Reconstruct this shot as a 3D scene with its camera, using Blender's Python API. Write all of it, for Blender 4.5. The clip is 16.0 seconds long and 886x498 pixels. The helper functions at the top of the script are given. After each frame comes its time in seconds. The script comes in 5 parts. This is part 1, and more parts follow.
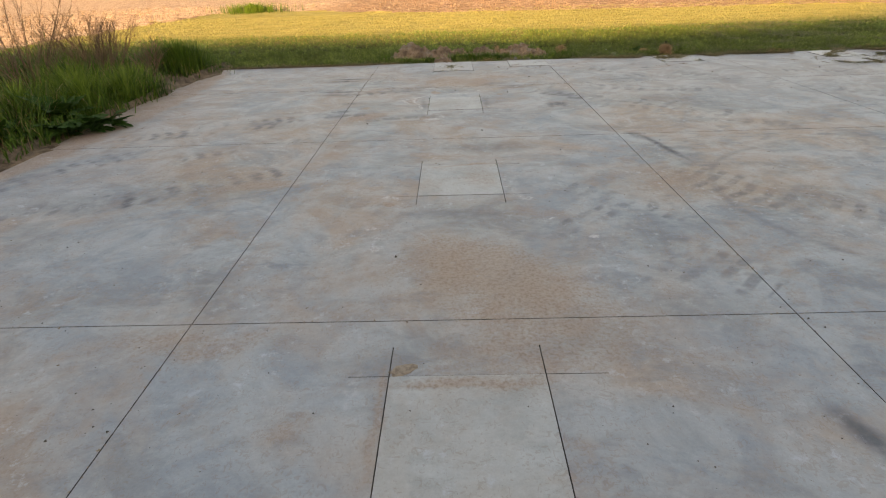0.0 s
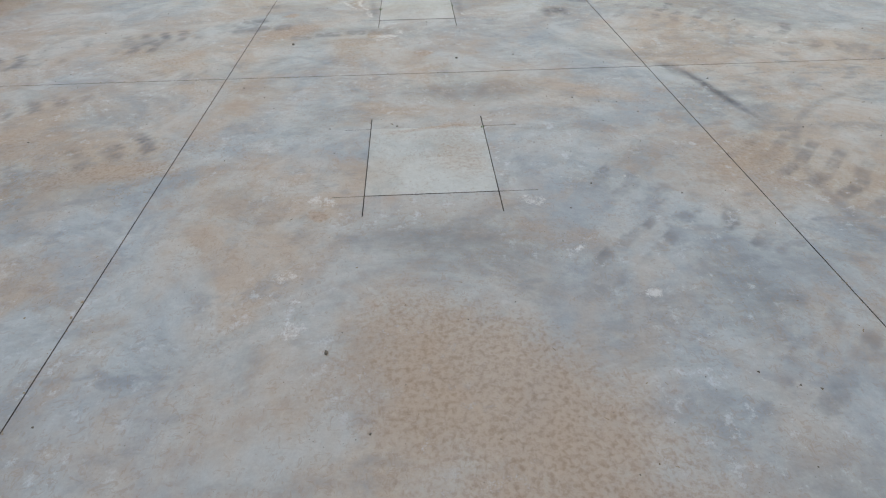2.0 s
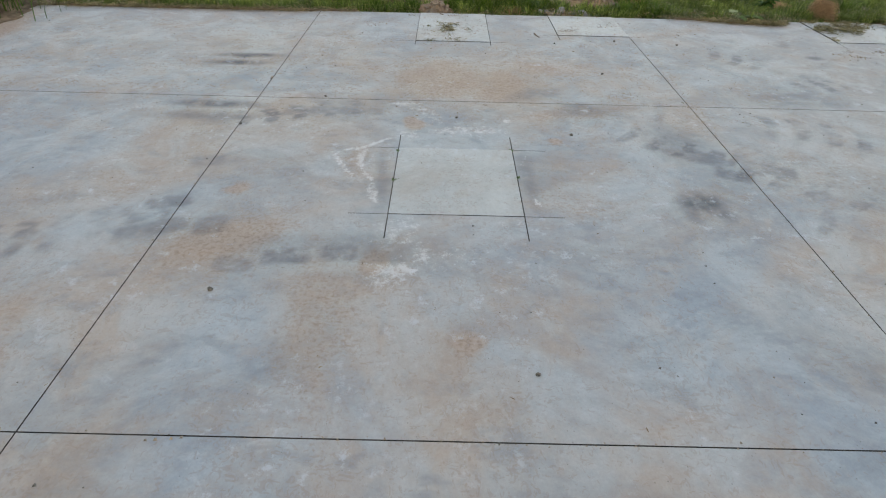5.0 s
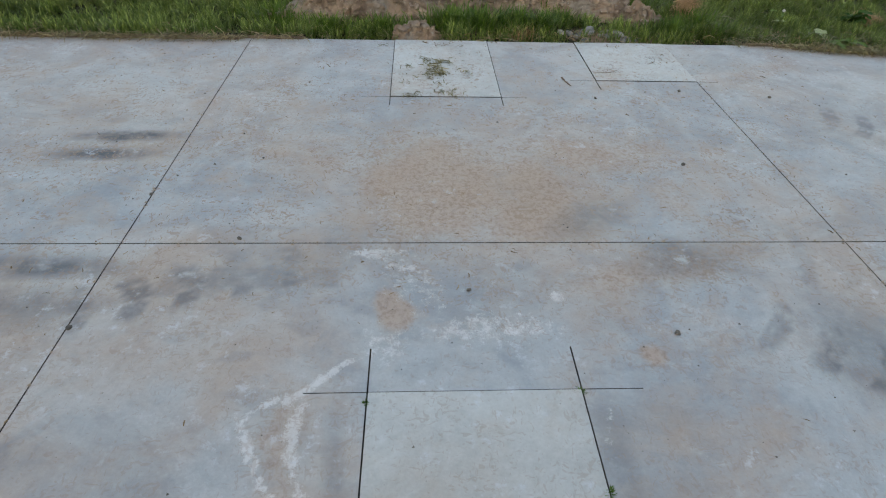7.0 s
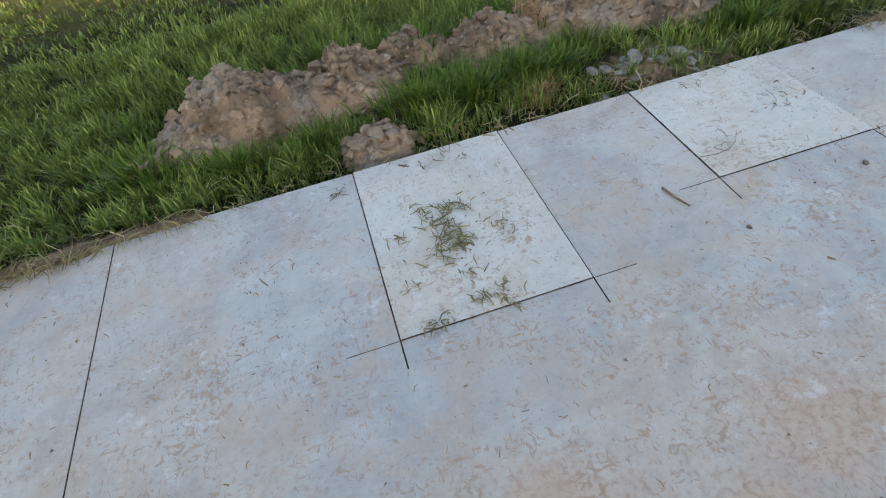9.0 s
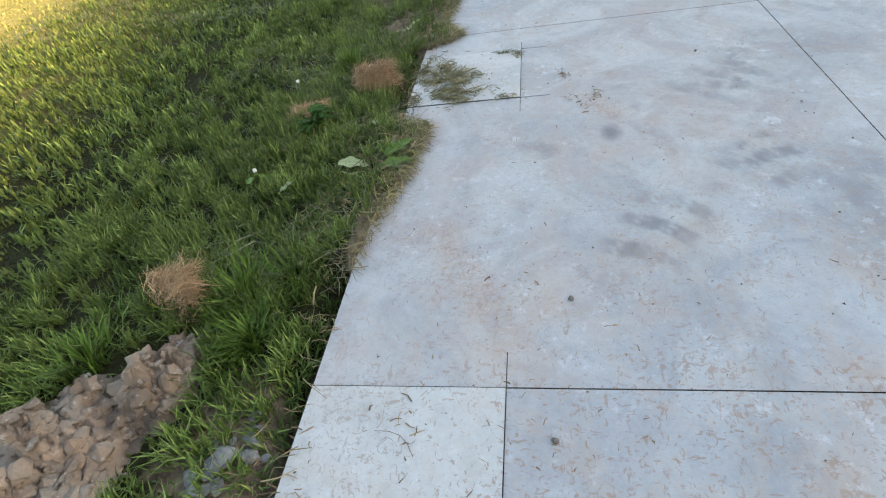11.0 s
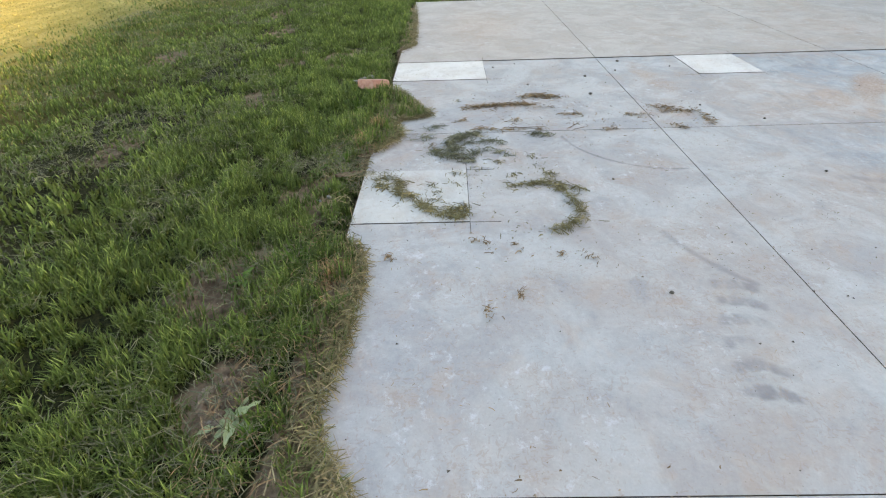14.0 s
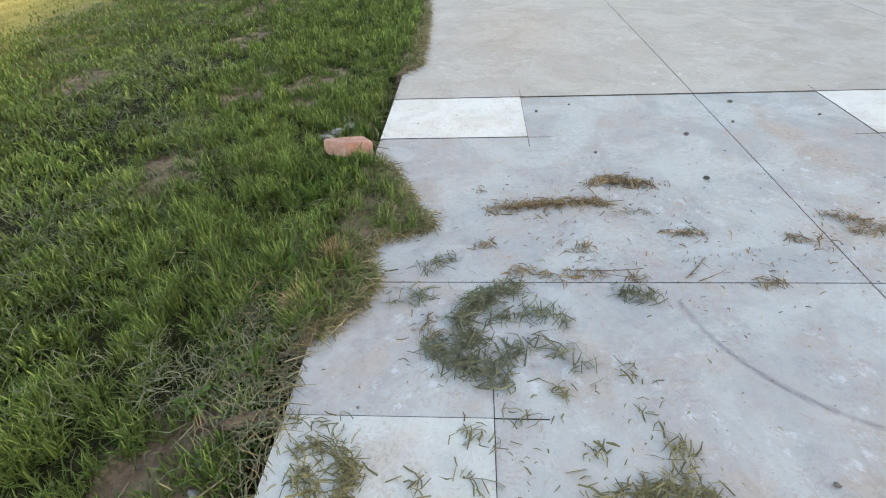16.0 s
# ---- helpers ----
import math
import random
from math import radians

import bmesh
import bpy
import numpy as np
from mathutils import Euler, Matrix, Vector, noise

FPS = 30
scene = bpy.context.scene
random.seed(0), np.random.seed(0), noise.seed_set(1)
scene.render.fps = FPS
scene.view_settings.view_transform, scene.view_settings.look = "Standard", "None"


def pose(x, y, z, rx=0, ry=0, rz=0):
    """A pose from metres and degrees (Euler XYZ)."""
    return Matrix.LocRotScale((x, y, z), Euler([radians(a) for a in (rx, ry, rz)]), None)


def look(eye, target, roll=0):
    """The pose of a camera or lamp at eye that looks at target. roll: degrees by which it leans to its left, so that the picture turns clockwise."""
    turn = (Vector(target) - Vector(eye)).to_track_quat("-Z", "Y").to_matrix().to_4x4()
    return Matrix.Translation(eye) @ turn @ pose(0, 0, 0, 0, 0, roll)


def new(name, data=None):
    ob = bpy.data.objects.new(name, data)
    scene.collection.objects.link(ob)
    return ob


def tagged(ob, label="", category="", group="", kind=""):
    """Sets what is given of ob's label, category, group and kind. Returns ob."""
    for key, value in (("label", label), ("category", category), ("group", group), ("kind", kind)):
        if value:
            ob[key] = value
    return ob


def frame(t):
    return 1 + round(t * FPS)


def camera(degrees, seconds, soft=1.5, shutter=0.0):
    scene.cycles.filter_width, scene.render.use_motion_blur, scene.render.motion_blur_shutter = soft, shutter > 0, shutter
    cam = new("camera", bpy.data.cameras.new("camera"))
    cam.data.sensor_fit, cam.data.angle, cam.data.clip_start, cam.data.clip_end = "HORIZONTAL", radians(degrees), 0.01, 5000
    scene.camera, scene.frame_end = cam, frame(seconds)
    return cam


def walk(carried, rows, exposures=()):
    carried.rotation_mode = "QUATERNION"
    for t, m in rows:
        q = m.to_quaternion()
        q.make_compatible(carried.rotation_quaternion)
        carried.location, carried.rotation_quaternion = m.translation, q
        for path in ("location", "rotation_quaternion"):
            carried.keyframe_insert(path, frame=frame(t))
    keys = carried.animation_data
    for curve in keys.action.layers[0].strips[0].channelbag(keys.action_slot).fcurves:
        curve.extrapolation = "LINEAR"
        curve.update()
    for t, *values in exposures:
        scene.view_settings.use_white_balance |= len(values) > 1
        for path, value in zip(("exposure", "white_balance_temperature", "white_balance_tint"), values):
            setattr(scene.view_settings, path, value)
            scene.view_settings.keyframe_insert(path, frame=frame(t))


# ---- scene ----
cam = camera(80.1, 16.0, soft=1.15)

# seconds, eye, target, roll
PATH = [
    (0, (0.101, -0.045, 1.578), (0.048, 1.718, 0.634), -2.1),
    (0.5, (0.073, 0.362, 1.525), (0.063, 2.054, 0.459), -3.1),
    (1, (0.041, 0.755, 1.482), (-0.037, 2.345, 0.272), -3.6),
    (1.5, (0.003, 1.175, 1.487), (0.0, 2.703, 0.197), -2.5),
    (2, (0.084, 1.59, 1.502), (0.158, 3.112, 0.208), -0.7),
    (2.5, (0.102, 2.026, 1.508), (0.167, 3.581, 0.252), 0.7),
    (3, (0.081, 2.479, 1.509), (0.127, 4.06, 0.285), 1.5),
    (3.5, (0.14, 2.974, 1.509), (0.13, 4.6, 0.345), 1.4),
    (3.7, (0.136, 3.165, 1.504), (0.093, 4.798, 0.35), 1.0),
    (5.8, (0.016, 5.207, 1.5), (0.069, 6.735, 0.21), 1.7),
    (6, (0.029, 5.408, 1.501), (0.092, 6.934, 0.21), 1.7),
    (6.5, (-0.033, 5.889, 1.459), (0.049, 7.4, 0.15), 2.1),
    (7, (-0.061, 6.333, 1.443), (0.032, 7.826, 0.115), 2.2),
    (7.5, (-0.044, 6.873, 1.476), (0.065, 8.367, 0.15), 1.8),
    (8, (-0.126, 7.382, 1.468), (0.011, 8.868, 0.137), -1.1),
    (8.5, (-0.131, 7.899, 1.443), (0.018, 9.373, 0.1), -3.7),
    (9, (-0.182, 8.364, 1.432), (0.018, 9.712, -0.031), -11.1),
    (9.1, (-0.206, 8.446, 1.436), (0.088, 9.764, -0.04), -13.6),
    (9.5, (-0.096, 8.708, 1.467), (0.577, 9.784, -0.079), -21.5),
    (10, (0.166, 9.043, 1.441), (1.257, 9.835, -0.036), -20.2),
    (10.2, (0.282, 9.153, 1.473), (1.482, 9.848, 0.032), -18.9),
    (12.3, (2.048, 9.624, 1.514), (3.597, 9.766, 0.257), -5.3),
    (12.5, (2.263, 9.618, 1.531), (3.81, 9.741, 0.268), -4.6),
    (13, (2.796, 9.697, 1.52), (4.346, 9.778, 0.258), -3.2),
    (13.5, (3.342, 9.692, 1.53), (4.945, 9.733, 0.335), -2.5),
    (14, (3.879, 9.671, 1.577), (5.546, 9.714, 0.473), -2.0),
    (14.5, (4.417, 9.71, 1.572), (6.137, 9.761, 0.553), -1.1),
    (15, (5.014, 9.657, 1.537), (6.731, 9.717, 0.513), -0.6),
    (15.5, (5.594, 9.699, 1.5), (7.254, 9.793, 0.388), -1.4),
    (16, (6.178, 9.63, 1.471), (7.792, 9.76, 0.298), -2.8),
]
walk(cam, [(t, look(eye, target, roll)) for t, eye, target, roll in PATH],
     exposures=[(0.0, 1.51, 10900, 22), (0.7, 1.65, 10600, 21), (1.5, 1.88, 10100, 19), (2.5, 1.86, 10200, 19), (3.7, 1.83, 10000, 18), (6.0, 1.77, 8800, 15), (7.0, 1.72, 8500, 14), (7.5, 1.73, 8250, 13), (8.3, 1.80, 8200, 14),
                (9.0, 1.98, 8000, 14), (10.0, 2.15, 8050, 14), (12.5, 2.36, 8350, 15), (14.5, 2.32, 9000, 17), (16.0, 2.38, 8700, 15)])

# ---- light: low evening sun behind an added wall out of view, open sky ----
SUN_EL, SUN_AZ = 12.0, 186.0
world = bpy.data.worlds.new("evening_sky")
scene.world = world
world.use_nodes = True
wt = world.node_tree
sky = wt.nodes.new("ShaderNodeTexSky")
sky.sky_type, sky.sun_disc = "NISHITA", False
sky.sun_elevation, sky.sun_rotation = radians(SUN_EL), radians(SUN_AZ)
wt.links.new(sky.outputs[0], wt.nodes["Background"].inputs[0])
wt.nodes["Background"].inputs[1].default_value = 0.15
sun_data = bpy.data.lights.new("sun", "SUN")
sun_data.energy, sun_data.angle, sun_data.color = 5.0, radians(2.0), (1.0, 0.76, 0.45)
sun = new("sun", sun_data)
sun_from = Vector((math.sin(radians(SUN_AZ)) * math.cos(radians(SUN_EL)), math.cos(radians(SUN_AZ)) * math.cos(radians(SUN_EL)), math.sin(radians(SUN_EL))))
sun.matrix_world = look(sun_from * 50, (0, 0, 0))

# ---- plan, in metres ----
XJ = [-4.32, -1.27, 1.785, 4.83, 7.955, 10.2, 14.57]        # lines of joints running ahead
YJ = [-8.0, -4.0, -0.95, 2.14, 5.335, 7.995, 10.28]          # lines of joints running across
EDGE = 10.28
# infill squares: x0, x1, y0, y1, run of the saw past each side (left, right, near, far)
SQUARES = [(-.21, .477, 1.03, 1.728, .18, .27, .12, .20), (-.20, .477, 3.788, 4.495, .16, .20, .17, .13),
           (-.223, .46, 6.58, 7.278, .20, .20, .20, .17), (-.23, .45, 9.352, 10.28, .18, .16, .11, 0),
           (1.105, 1.785, 9.61, 10.28, .17, .14, .13, 0), (3.757, 4.46, 9.586, 10.28, .17, .12, .17, 0),
           (6.54, 7.255, 9.575, 10.28, .13, .12, .18, 0), (9.462, 10.2, 9.295, 10.28, .14, .15, .16, 0),
           (9.44, 10.2, 6.44, 7.10, .10, .13, .14, .14)]
rng = np.random.default_rng(7)


# ---- material helpers ----
class Mat:
    """A node material with a Principled shader."""

    def __init__(self, name, rough=0.8, spec=0.3):
        self.m = bpy.data.materials.new(name)
        self.m.use_nodes = True
        self.t = self.m.node_tree
        self.b = self.t.nodes["Principled BSDF"]
        self.b.inputs["Roughness"].default_value = rough
        self.b.inputs["Specular IOR Level"].default_value = spec
        self.co = self.t.nodes.new("ShaderNodeNewGeometry").outputs["Position"]

    def plug(self, node, key, v):
        if isinstance(v, bpy.types.NodeSocket):
            self.t.links.new(v, node.inputs[key])
        elif isinstance(v, tuple) and len(v) == 3 and node.inputs[key].type == "RGBA":
            node.inputs[key].default_value = (*v, 1)
        else:
            node.inputs[key].default_value = v

    def noise(self, scale, detail=4, rough=0.55, stretch=None, distort=0.0):
        n = self.t.nodes.new("ShaderNodeTexNoise")
        co = self.co
        if stretch:
            mp = self.t.nodes.new("ShaderNodeMapping")
            mp.inputs["Scale"].default_value = stretch[:3]
            if len(stretch) > 3:
                mp.inputs["Rotation"].default_value = (0, 0, radians(stretch[3]))
            self.t.links.new(co, mp.inputs[0])
            co = mp.outputs[0]
        self.t.links.new(co, n.inputs["Vector"])
        for k, v in (("Scale", scale), ("Detail", detail), ("Roughness", rough), ("Distortion", distort)):
            n.inputs[k].default_value = v
        return n.outputs[0]

    def voronoi(self, scale, out="Distance"):
        n = self.t.nodes.new("ShaderNodeTexVoronoi")
        self.t.links.new(self.co, n.inputs["Vector"])
        n.inputs["Scale"].default_value = scale
        return n.outputs[out]

    def ramp(self, fac, a, b):
        n = self.t.nodes.new("ShaderNodeMapRange")
        n.interpolation_type = "SMOOTHSTEP"
        self.plug(n, 0, fac)
        n.inputs[1].default_value, n.inputs[2].default_value = a, b
        return n.outputs[0]

    def math(self, op, a, b=0.0):
        n = self.t.nodes.new("ShaderNodeMath")
        n.operation = op
        self.plug(n, 0, a), self.plug(n, 1, b)
        return n.outputs[0]

    def mix(self, fac, a, b, blend="MIX"):
        n = self.t.nodes.new("ShaderNodeMixRGB")
        n.blend_type = blend
        self.plug(n, 0, fac), self.plug(n, 1, a), self.plug(n, 2, b)
        return n.outputs[0]

    def attr(self, name):
        n = self.t.nodes.new("ShaderNodeAttribute")
        n.attribute_name = name
        return n.outputs

    def split(self, col):
        n = self.t.nodes.new("ShaderNodeSeparateColor")
        self.t.links.new(col, n.inputs[0])
        return n.outputs

    def rand(self):
        return self.t.nodes.new("ShaderNodeObjectInfo").outputs["Random"]

    def bump(self, height, dist=0.005, strength=0.6):
        n = self.t.nodes.new("ShaderNodeBump")
        n.inputs["Strength"].default_value, n.inputs["Distance"].default_value = strength, dist
        self.plug(n, "Height", height)
        self.t.links.new(n.outputs[0], self.b.inputs["Normal"])

    def done(self, colour, rough=None):
        self.plug(self.b, "Base Color", colour)
        if rough is not None:
            self.plug(self.b, "Roughness", rough)
        return self.m


def concrete(name, cool, warm, pale, new_slab=False):
    """Trowelled concrete with clouds of colour, dust, rust-brown silt, tyre rubber and lime bloom."""
    k = Mat(name, 0.62, 0.35)
    clouds = k.ramp(k.noise(0.55, 6, 0.62, distort=0.6), 0.40, 0.60)
    patchy = k.ramp(k.noise(2.1, 7, 0.66, distort=0.9), 0.40, 0.62)
    swirl = k.ramp(k.noise(1.35, 7, 0.7, (1.0, 1.5, 1.0, 24), 0.5), 0.48, 0.64)
    wear = k.attr("wear")["Fac"]
    blotch = k.noise(4.6, 9, 0.72, distort=0.4)
    clouds = k.math("ADD", k.math("ADD", 0.31, k.math("MULTIPLY", wear, 0.20)), k.math("MULTIPLY", k.math("SUBTRACT", clouds, 0.5), k.math("MULTIPLY", wear, 1.15)))
    col = k.mix(clouds, cool, warm)
    col = k.mix(k.math("MULTIPLY", k.ramp(blotch, 0.50, 0.62), 0.38), col, tuple(0.5 * c + 0.5 * d for c, d in zip(warm, (0.40, 0.30, 0.23))))
    col = k.mix(k.math("MULTIPLY", k.ramp(blotch, 0.47, 0.36), 0.40), col, tuple(c * 0.80 for c in cool))
    col = k.mix(k.math("MULTIPLY", patchy, 0.60), col, pale)
    col = k.mix(k.math("MULTIPLY", k.math("MULTIPLY", swirl, wear), 0.18 if new_slab else 0.42), col, tuple(c * 0.60 for c in cool))
    dab = k.math("MULTIPLY", k.ramp(k.noise(5.2, 3, 0.5, (1.0, 1.9, 1.0, 12)), 0.54, 0.66), k.ramp(k.noise(0.9, 3), 0.44, 0.60))
    col = k.mix(k.math("MULTIPLY", k.math("MULTIPLY", dab, wear), 0.10 if new_slab else 0.45), col, (0.20, 0.225, 0.255))
    rust = k.math("MULTIPLY", k.ramp(k.noise(0.8, 9, 0.72, distort=0.7), 0.50, 0.60), k.ramp(k.noise(6, 6, 0.7), 0.34, 0.60))
    col = k.mix(k.math("MULTIPLY", k.math("MULTIPLY", rust, wear), 0.48 if not new_slab else 0.28), col, (0.375, 0.272, 0.21))
    lime = k.math("MULTIPLY", k.ramp(k.noise(1.9, 7, 0.72, distort=1.1), 0.56, 0.70), k.ramp(k.noise(17, 5, 0.7), 0.42, 0.62))
    col = k.mix(k.math("MULTIPLY", lime, 0.40), col, (0.58, 0.60, 0.62))
    grain = k.noise(95, 3, 0.7)
    fleck = k.noise(26, 5, 0.75)
    col = k.mix(0.30, col, k.mix(fleck, (0.22, 0.22, 0.23), (0.80, 0.79, 0.78)), "OVERLAY")
    col = k.mix(0.17, col, k.mix(grain, (0.18, 0.18, 0.18), (0.84, 0.84, 0.84)), "OVERLAY")
    st = k.split(k.attr("stain")["Color"])
    mottle = k.noise(9, 5, 0.7)
    flake = k.noise(48, 3, 0.6, distort=0.3)
    br = k.ramp(k.math("ADD", st[0], k.math("MULTIPLY", k.math("SUBTRACT", k.math("MULTIPLY", k.math("ADD", mottle, flake), 0.5), 0.5), 1.5)), 0.10, 0.85)
    br = k.math("MULTIPLY", br, k.ramp(st[0], 0.02, 0.25))
    col = k.mix(k.math("MULTIPLY", br, 0.78), col, k.mix(k.ramp(k.math("ADD", k.math("MULTIPLY", flake, 0.75), k.math("MULTIPLY", k.noise(80, 3, 0.7), 0.25)), 0.44, 0.66), (0.435, 0.325, 0.260), (0.29, 0.190, 0.136)))
    dk = k.math("MULTIPLY", st[1], k.ramp(mottle, 0.15, 0.60))
    col = k.mix(k.math("MULTIPLY", dk, 0.92), col, (0.10, 0.11, 0.13))
    chalk = k.math("ADD", st[2], k.math("MULTIPLY", k.math("SUBTRACT", k.noise(24, 9, 0.85), 0.5), 4.2))
    wh = k.math("MULTIPLY", k.ramp(chalk, 0.70, 1.25), k.ramp(st[2], 0.05, 0.5))
    col = k.mix(k.math("MULTIPLY", wh, 0.60), col, (0.70, 0.71, 0.72))
    # thin flakes of silt everywhere
    silt = k.attr("silt")["Fac"]
    worm = k.math("MAXIMUM", k.noise(21, 3, 0.6, (1.0, 1.7, 1.0, 50), 1.6), k.noise(26, 3, 0.6, (1.8, 1.0, 1.0, 15), 1.4))
    worm = k.math("ADD", worm, k.math("MULTIPLY", k.math("SUBTRACT", k.noise(2.6, 5, 0.7), 0.5), 0.36))
    flecks = k.math("MULTIPLY", k.ramp(worm, 0.59, 0.66), k.math("ADD", 0.25, k.math("MULTIPLY", silt, 0.75)))
    col = k.mix(k.math("MULTIPLY", flecks, 0.70), col, k.mix(k.noise(7, 4), (0.235, 0.155, 0.108), (0.36, 0.255, 0.19)))
    drift = k.math("MULTIPLY", k.ramp(k.noise(3.3, 8, 0.75, distort=0.8), 0.44, 0.66), silt)
    col = k.mix(k.math("MULTIPLY", drift, 0.42), col, (0.43, 0.34, 0.275))
    pale_fleck = k.math("MULTIPLY", k.ramp(k.noise(12, 7, 0.75), 0.55, 0.66), k.ramp(k.noise(1.3, 4), 0.42, 0.60))
    col = k.mix(k.math("MULTIPLY", pale_fleck, 0.50), col, (0.57, 0.625, 0.69))
    # pinholes and dark specks
    speck = k.ramp(k.voronoi(30), 0.085, 0.05)
    speck = k.math("MULTIPLY", speck, k.ramp(k.noise(5, 2), 0.50, 0.60))
    col = k.mix(k.math("MULTIPLY", speck, 0.55), col, (0.12, 0.11, 0.10))
    relief = k.math("ADD", k.math("MULTIPLY", k.noise(4, 4), 1.2), k.math("MULTIPLY", grain, 0.10))
    relief = k.math("ADD", relief, k.math("MULTIPLY", k.math("MULTIPLY", br, flake), 1.3))
    relief = k.math("ADD", relief, k.math("MULTIPLY", wh, 0.15))
    k.bump(relief, 0.006, 0.45)
    return k.done(col, k.mix(patchy, (0.70, 0.70, 0.70), (0.52, 0.52, 0.52)))


CONCRETE = concrete("trowelled_concrete", (0.308, 0.352, 0.393), (0.428, 0.356, 0.311), (0.444, 0.478, 0.492))
CONCRETE_OLD = concrete("dusty_concrete", (0.37, 0.35, 0.335), (0.415, 0.375, 0.34), (0.42, 0.405, 0.39), True)
INFILL = concrete("infill_concrete", (0.425, 0.455, 0.462), (0.46, 0.45, 0.43), (0.52, 0.545, 0.545), True)
INFILL_PALE = concrete("pale_infill_concrete", (0.60, 0.61, 0.60), (0.62, 0.60, 0.56), (0.70, 0.70, 0.69), True)


def plant(name, dark, mid, light, through_light=0.28, rough=0.55):
    """Blades and leaves: three tones by the attribute tone, with light passing through."""
    k = Mat(name, rough, 0.15)
    tone = k.attr("tone")["Fac"]
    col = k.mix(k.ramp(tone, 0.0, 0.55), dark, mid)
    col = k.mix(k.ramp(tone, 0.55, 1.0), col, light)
    col = k.mix(0.35, col, k.mix(k.noise(2.3, 4), tuple(c * 0.55 for c in mid), tuple(min(1, c * 1.5) for c in light)))
    k.done(col)
    tr = k.t.nodes.new("ShaderNodeBsdfTranslucent")
    k.plug(tr, "Color", col)
    mx = k.t.nodes.new("ShaderNodeMixShader")
    mx.inputs[0].default_value = through_light
    k.t.links.new(k.b.outputs[0], mx.inputs[1]), k.t.links.new(tr.outputs[0], mx.inputs[2])
    k.t.links.new(mx.outputs[0], k.t.nodes["Material Output"].inputs[0])
    return k.m


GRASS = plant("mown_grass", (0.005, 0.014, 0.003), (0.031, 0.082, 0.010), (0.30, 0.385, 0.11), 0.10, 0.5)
# drier far grass, its yellow brightened to carry the low sun
FAR_GRASS = plant("dry_sunlit_grass", (0.17, 0.17, 0.05), (0.29, 0.27, 0.095), (0.42, 0.38, 0.17))
BRIGHT = plant("lush_grass", (0.03, 0.075, 0.010), (0.11, 0.20, 0.025), (0.25, 0.33, 0.07))
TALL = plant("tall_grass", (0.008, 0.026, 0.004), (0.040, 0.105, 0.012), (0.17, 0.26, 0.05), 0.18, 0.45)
DRY = plant("dry_grass", (0.12, 0.070, 0.040), (0.36, 0.215, 0.12), (0.62, 0.44, 0.27))
STRAW = plant("bleached_straw", (0.12, 0.085, 0.045), (0.27, 0.20, 0.11), (0.46, 0.38, 0.23), 0.1)
CUT = plant("grass_clippings", (0.055, 0.048, 0.022), (0.14, 0.130, 0.060), (0.33, 0.28, 0.15), 0.1)
BROWN_CUT = plant("brown_clippings", (0.065, 0.042, 0.024), (0.20, 0.125, 0.07), (0.38, 0.27, 0.16), 0.1)
GREY_CUT = plant("wilted_clippings", (0.045, 0.05, 0.03), (0.115, 0.122, 0.075), (0.27, 0.26, 0.165), 0.12)
LEAF = plant("broad_leaf", (0.022, 0.065, 0.012), (0.065, 0.15, 0.028), (0.20, 0.28, 0.08), 0.25, 0.45)
LEAF_DARK = plant("dark_leaf", (0.008, 0.030, 0.006), (0.022, 0.062, 0.010), (0.055, 0.125, 0.025), 0.15, 0.6)
LEAF_PALE = plant("leaf_underside", (0.16, 0.22, 0.10), (0.27, 0.34, 0.17), (0.44, 0.48, 0.30), 0.2, 0.6)
TWIG = plant("dead_stem", (0.07, 0.045, 0.035), (0.15, 0.095, 0.065), (0.30, 0.20, 0.13), 0.0, 0.8)


def soil_material():
    k = Mat("clay_soil", 0.95, 0.1)
    clod = k.noise(9, 8, 0.7)
    col = k.mix(k.ramp(k.noise(3.2, 5), 0.35, 0.65), (0.155, 0.115, 0.088), (0.33, 0.25, 0.19))
    col = k.mix(k.ramp(clod, 0.5, 0.75), col, (0.42, 0.345, 0.275))
    col = k.mix(k.math("MULTIPLY", k.ramp(k.noise(4.5, 4), 0.52, 0.66), 0.7), col, (0.22, 0.21, 0.19))
    col = k.mix(k.math("MULTIPLY", k.ramp(k.noise(30, 3), 0.62, 0.7), 0.5), col, (0.42, 0.40, 0.36))
    k.bump(k.math("ADD", clod, k.math("MULTIPLY", k.noise(60, 4, 0.7), 0.4)), 0.03, 0.8)
    return k.done(col)


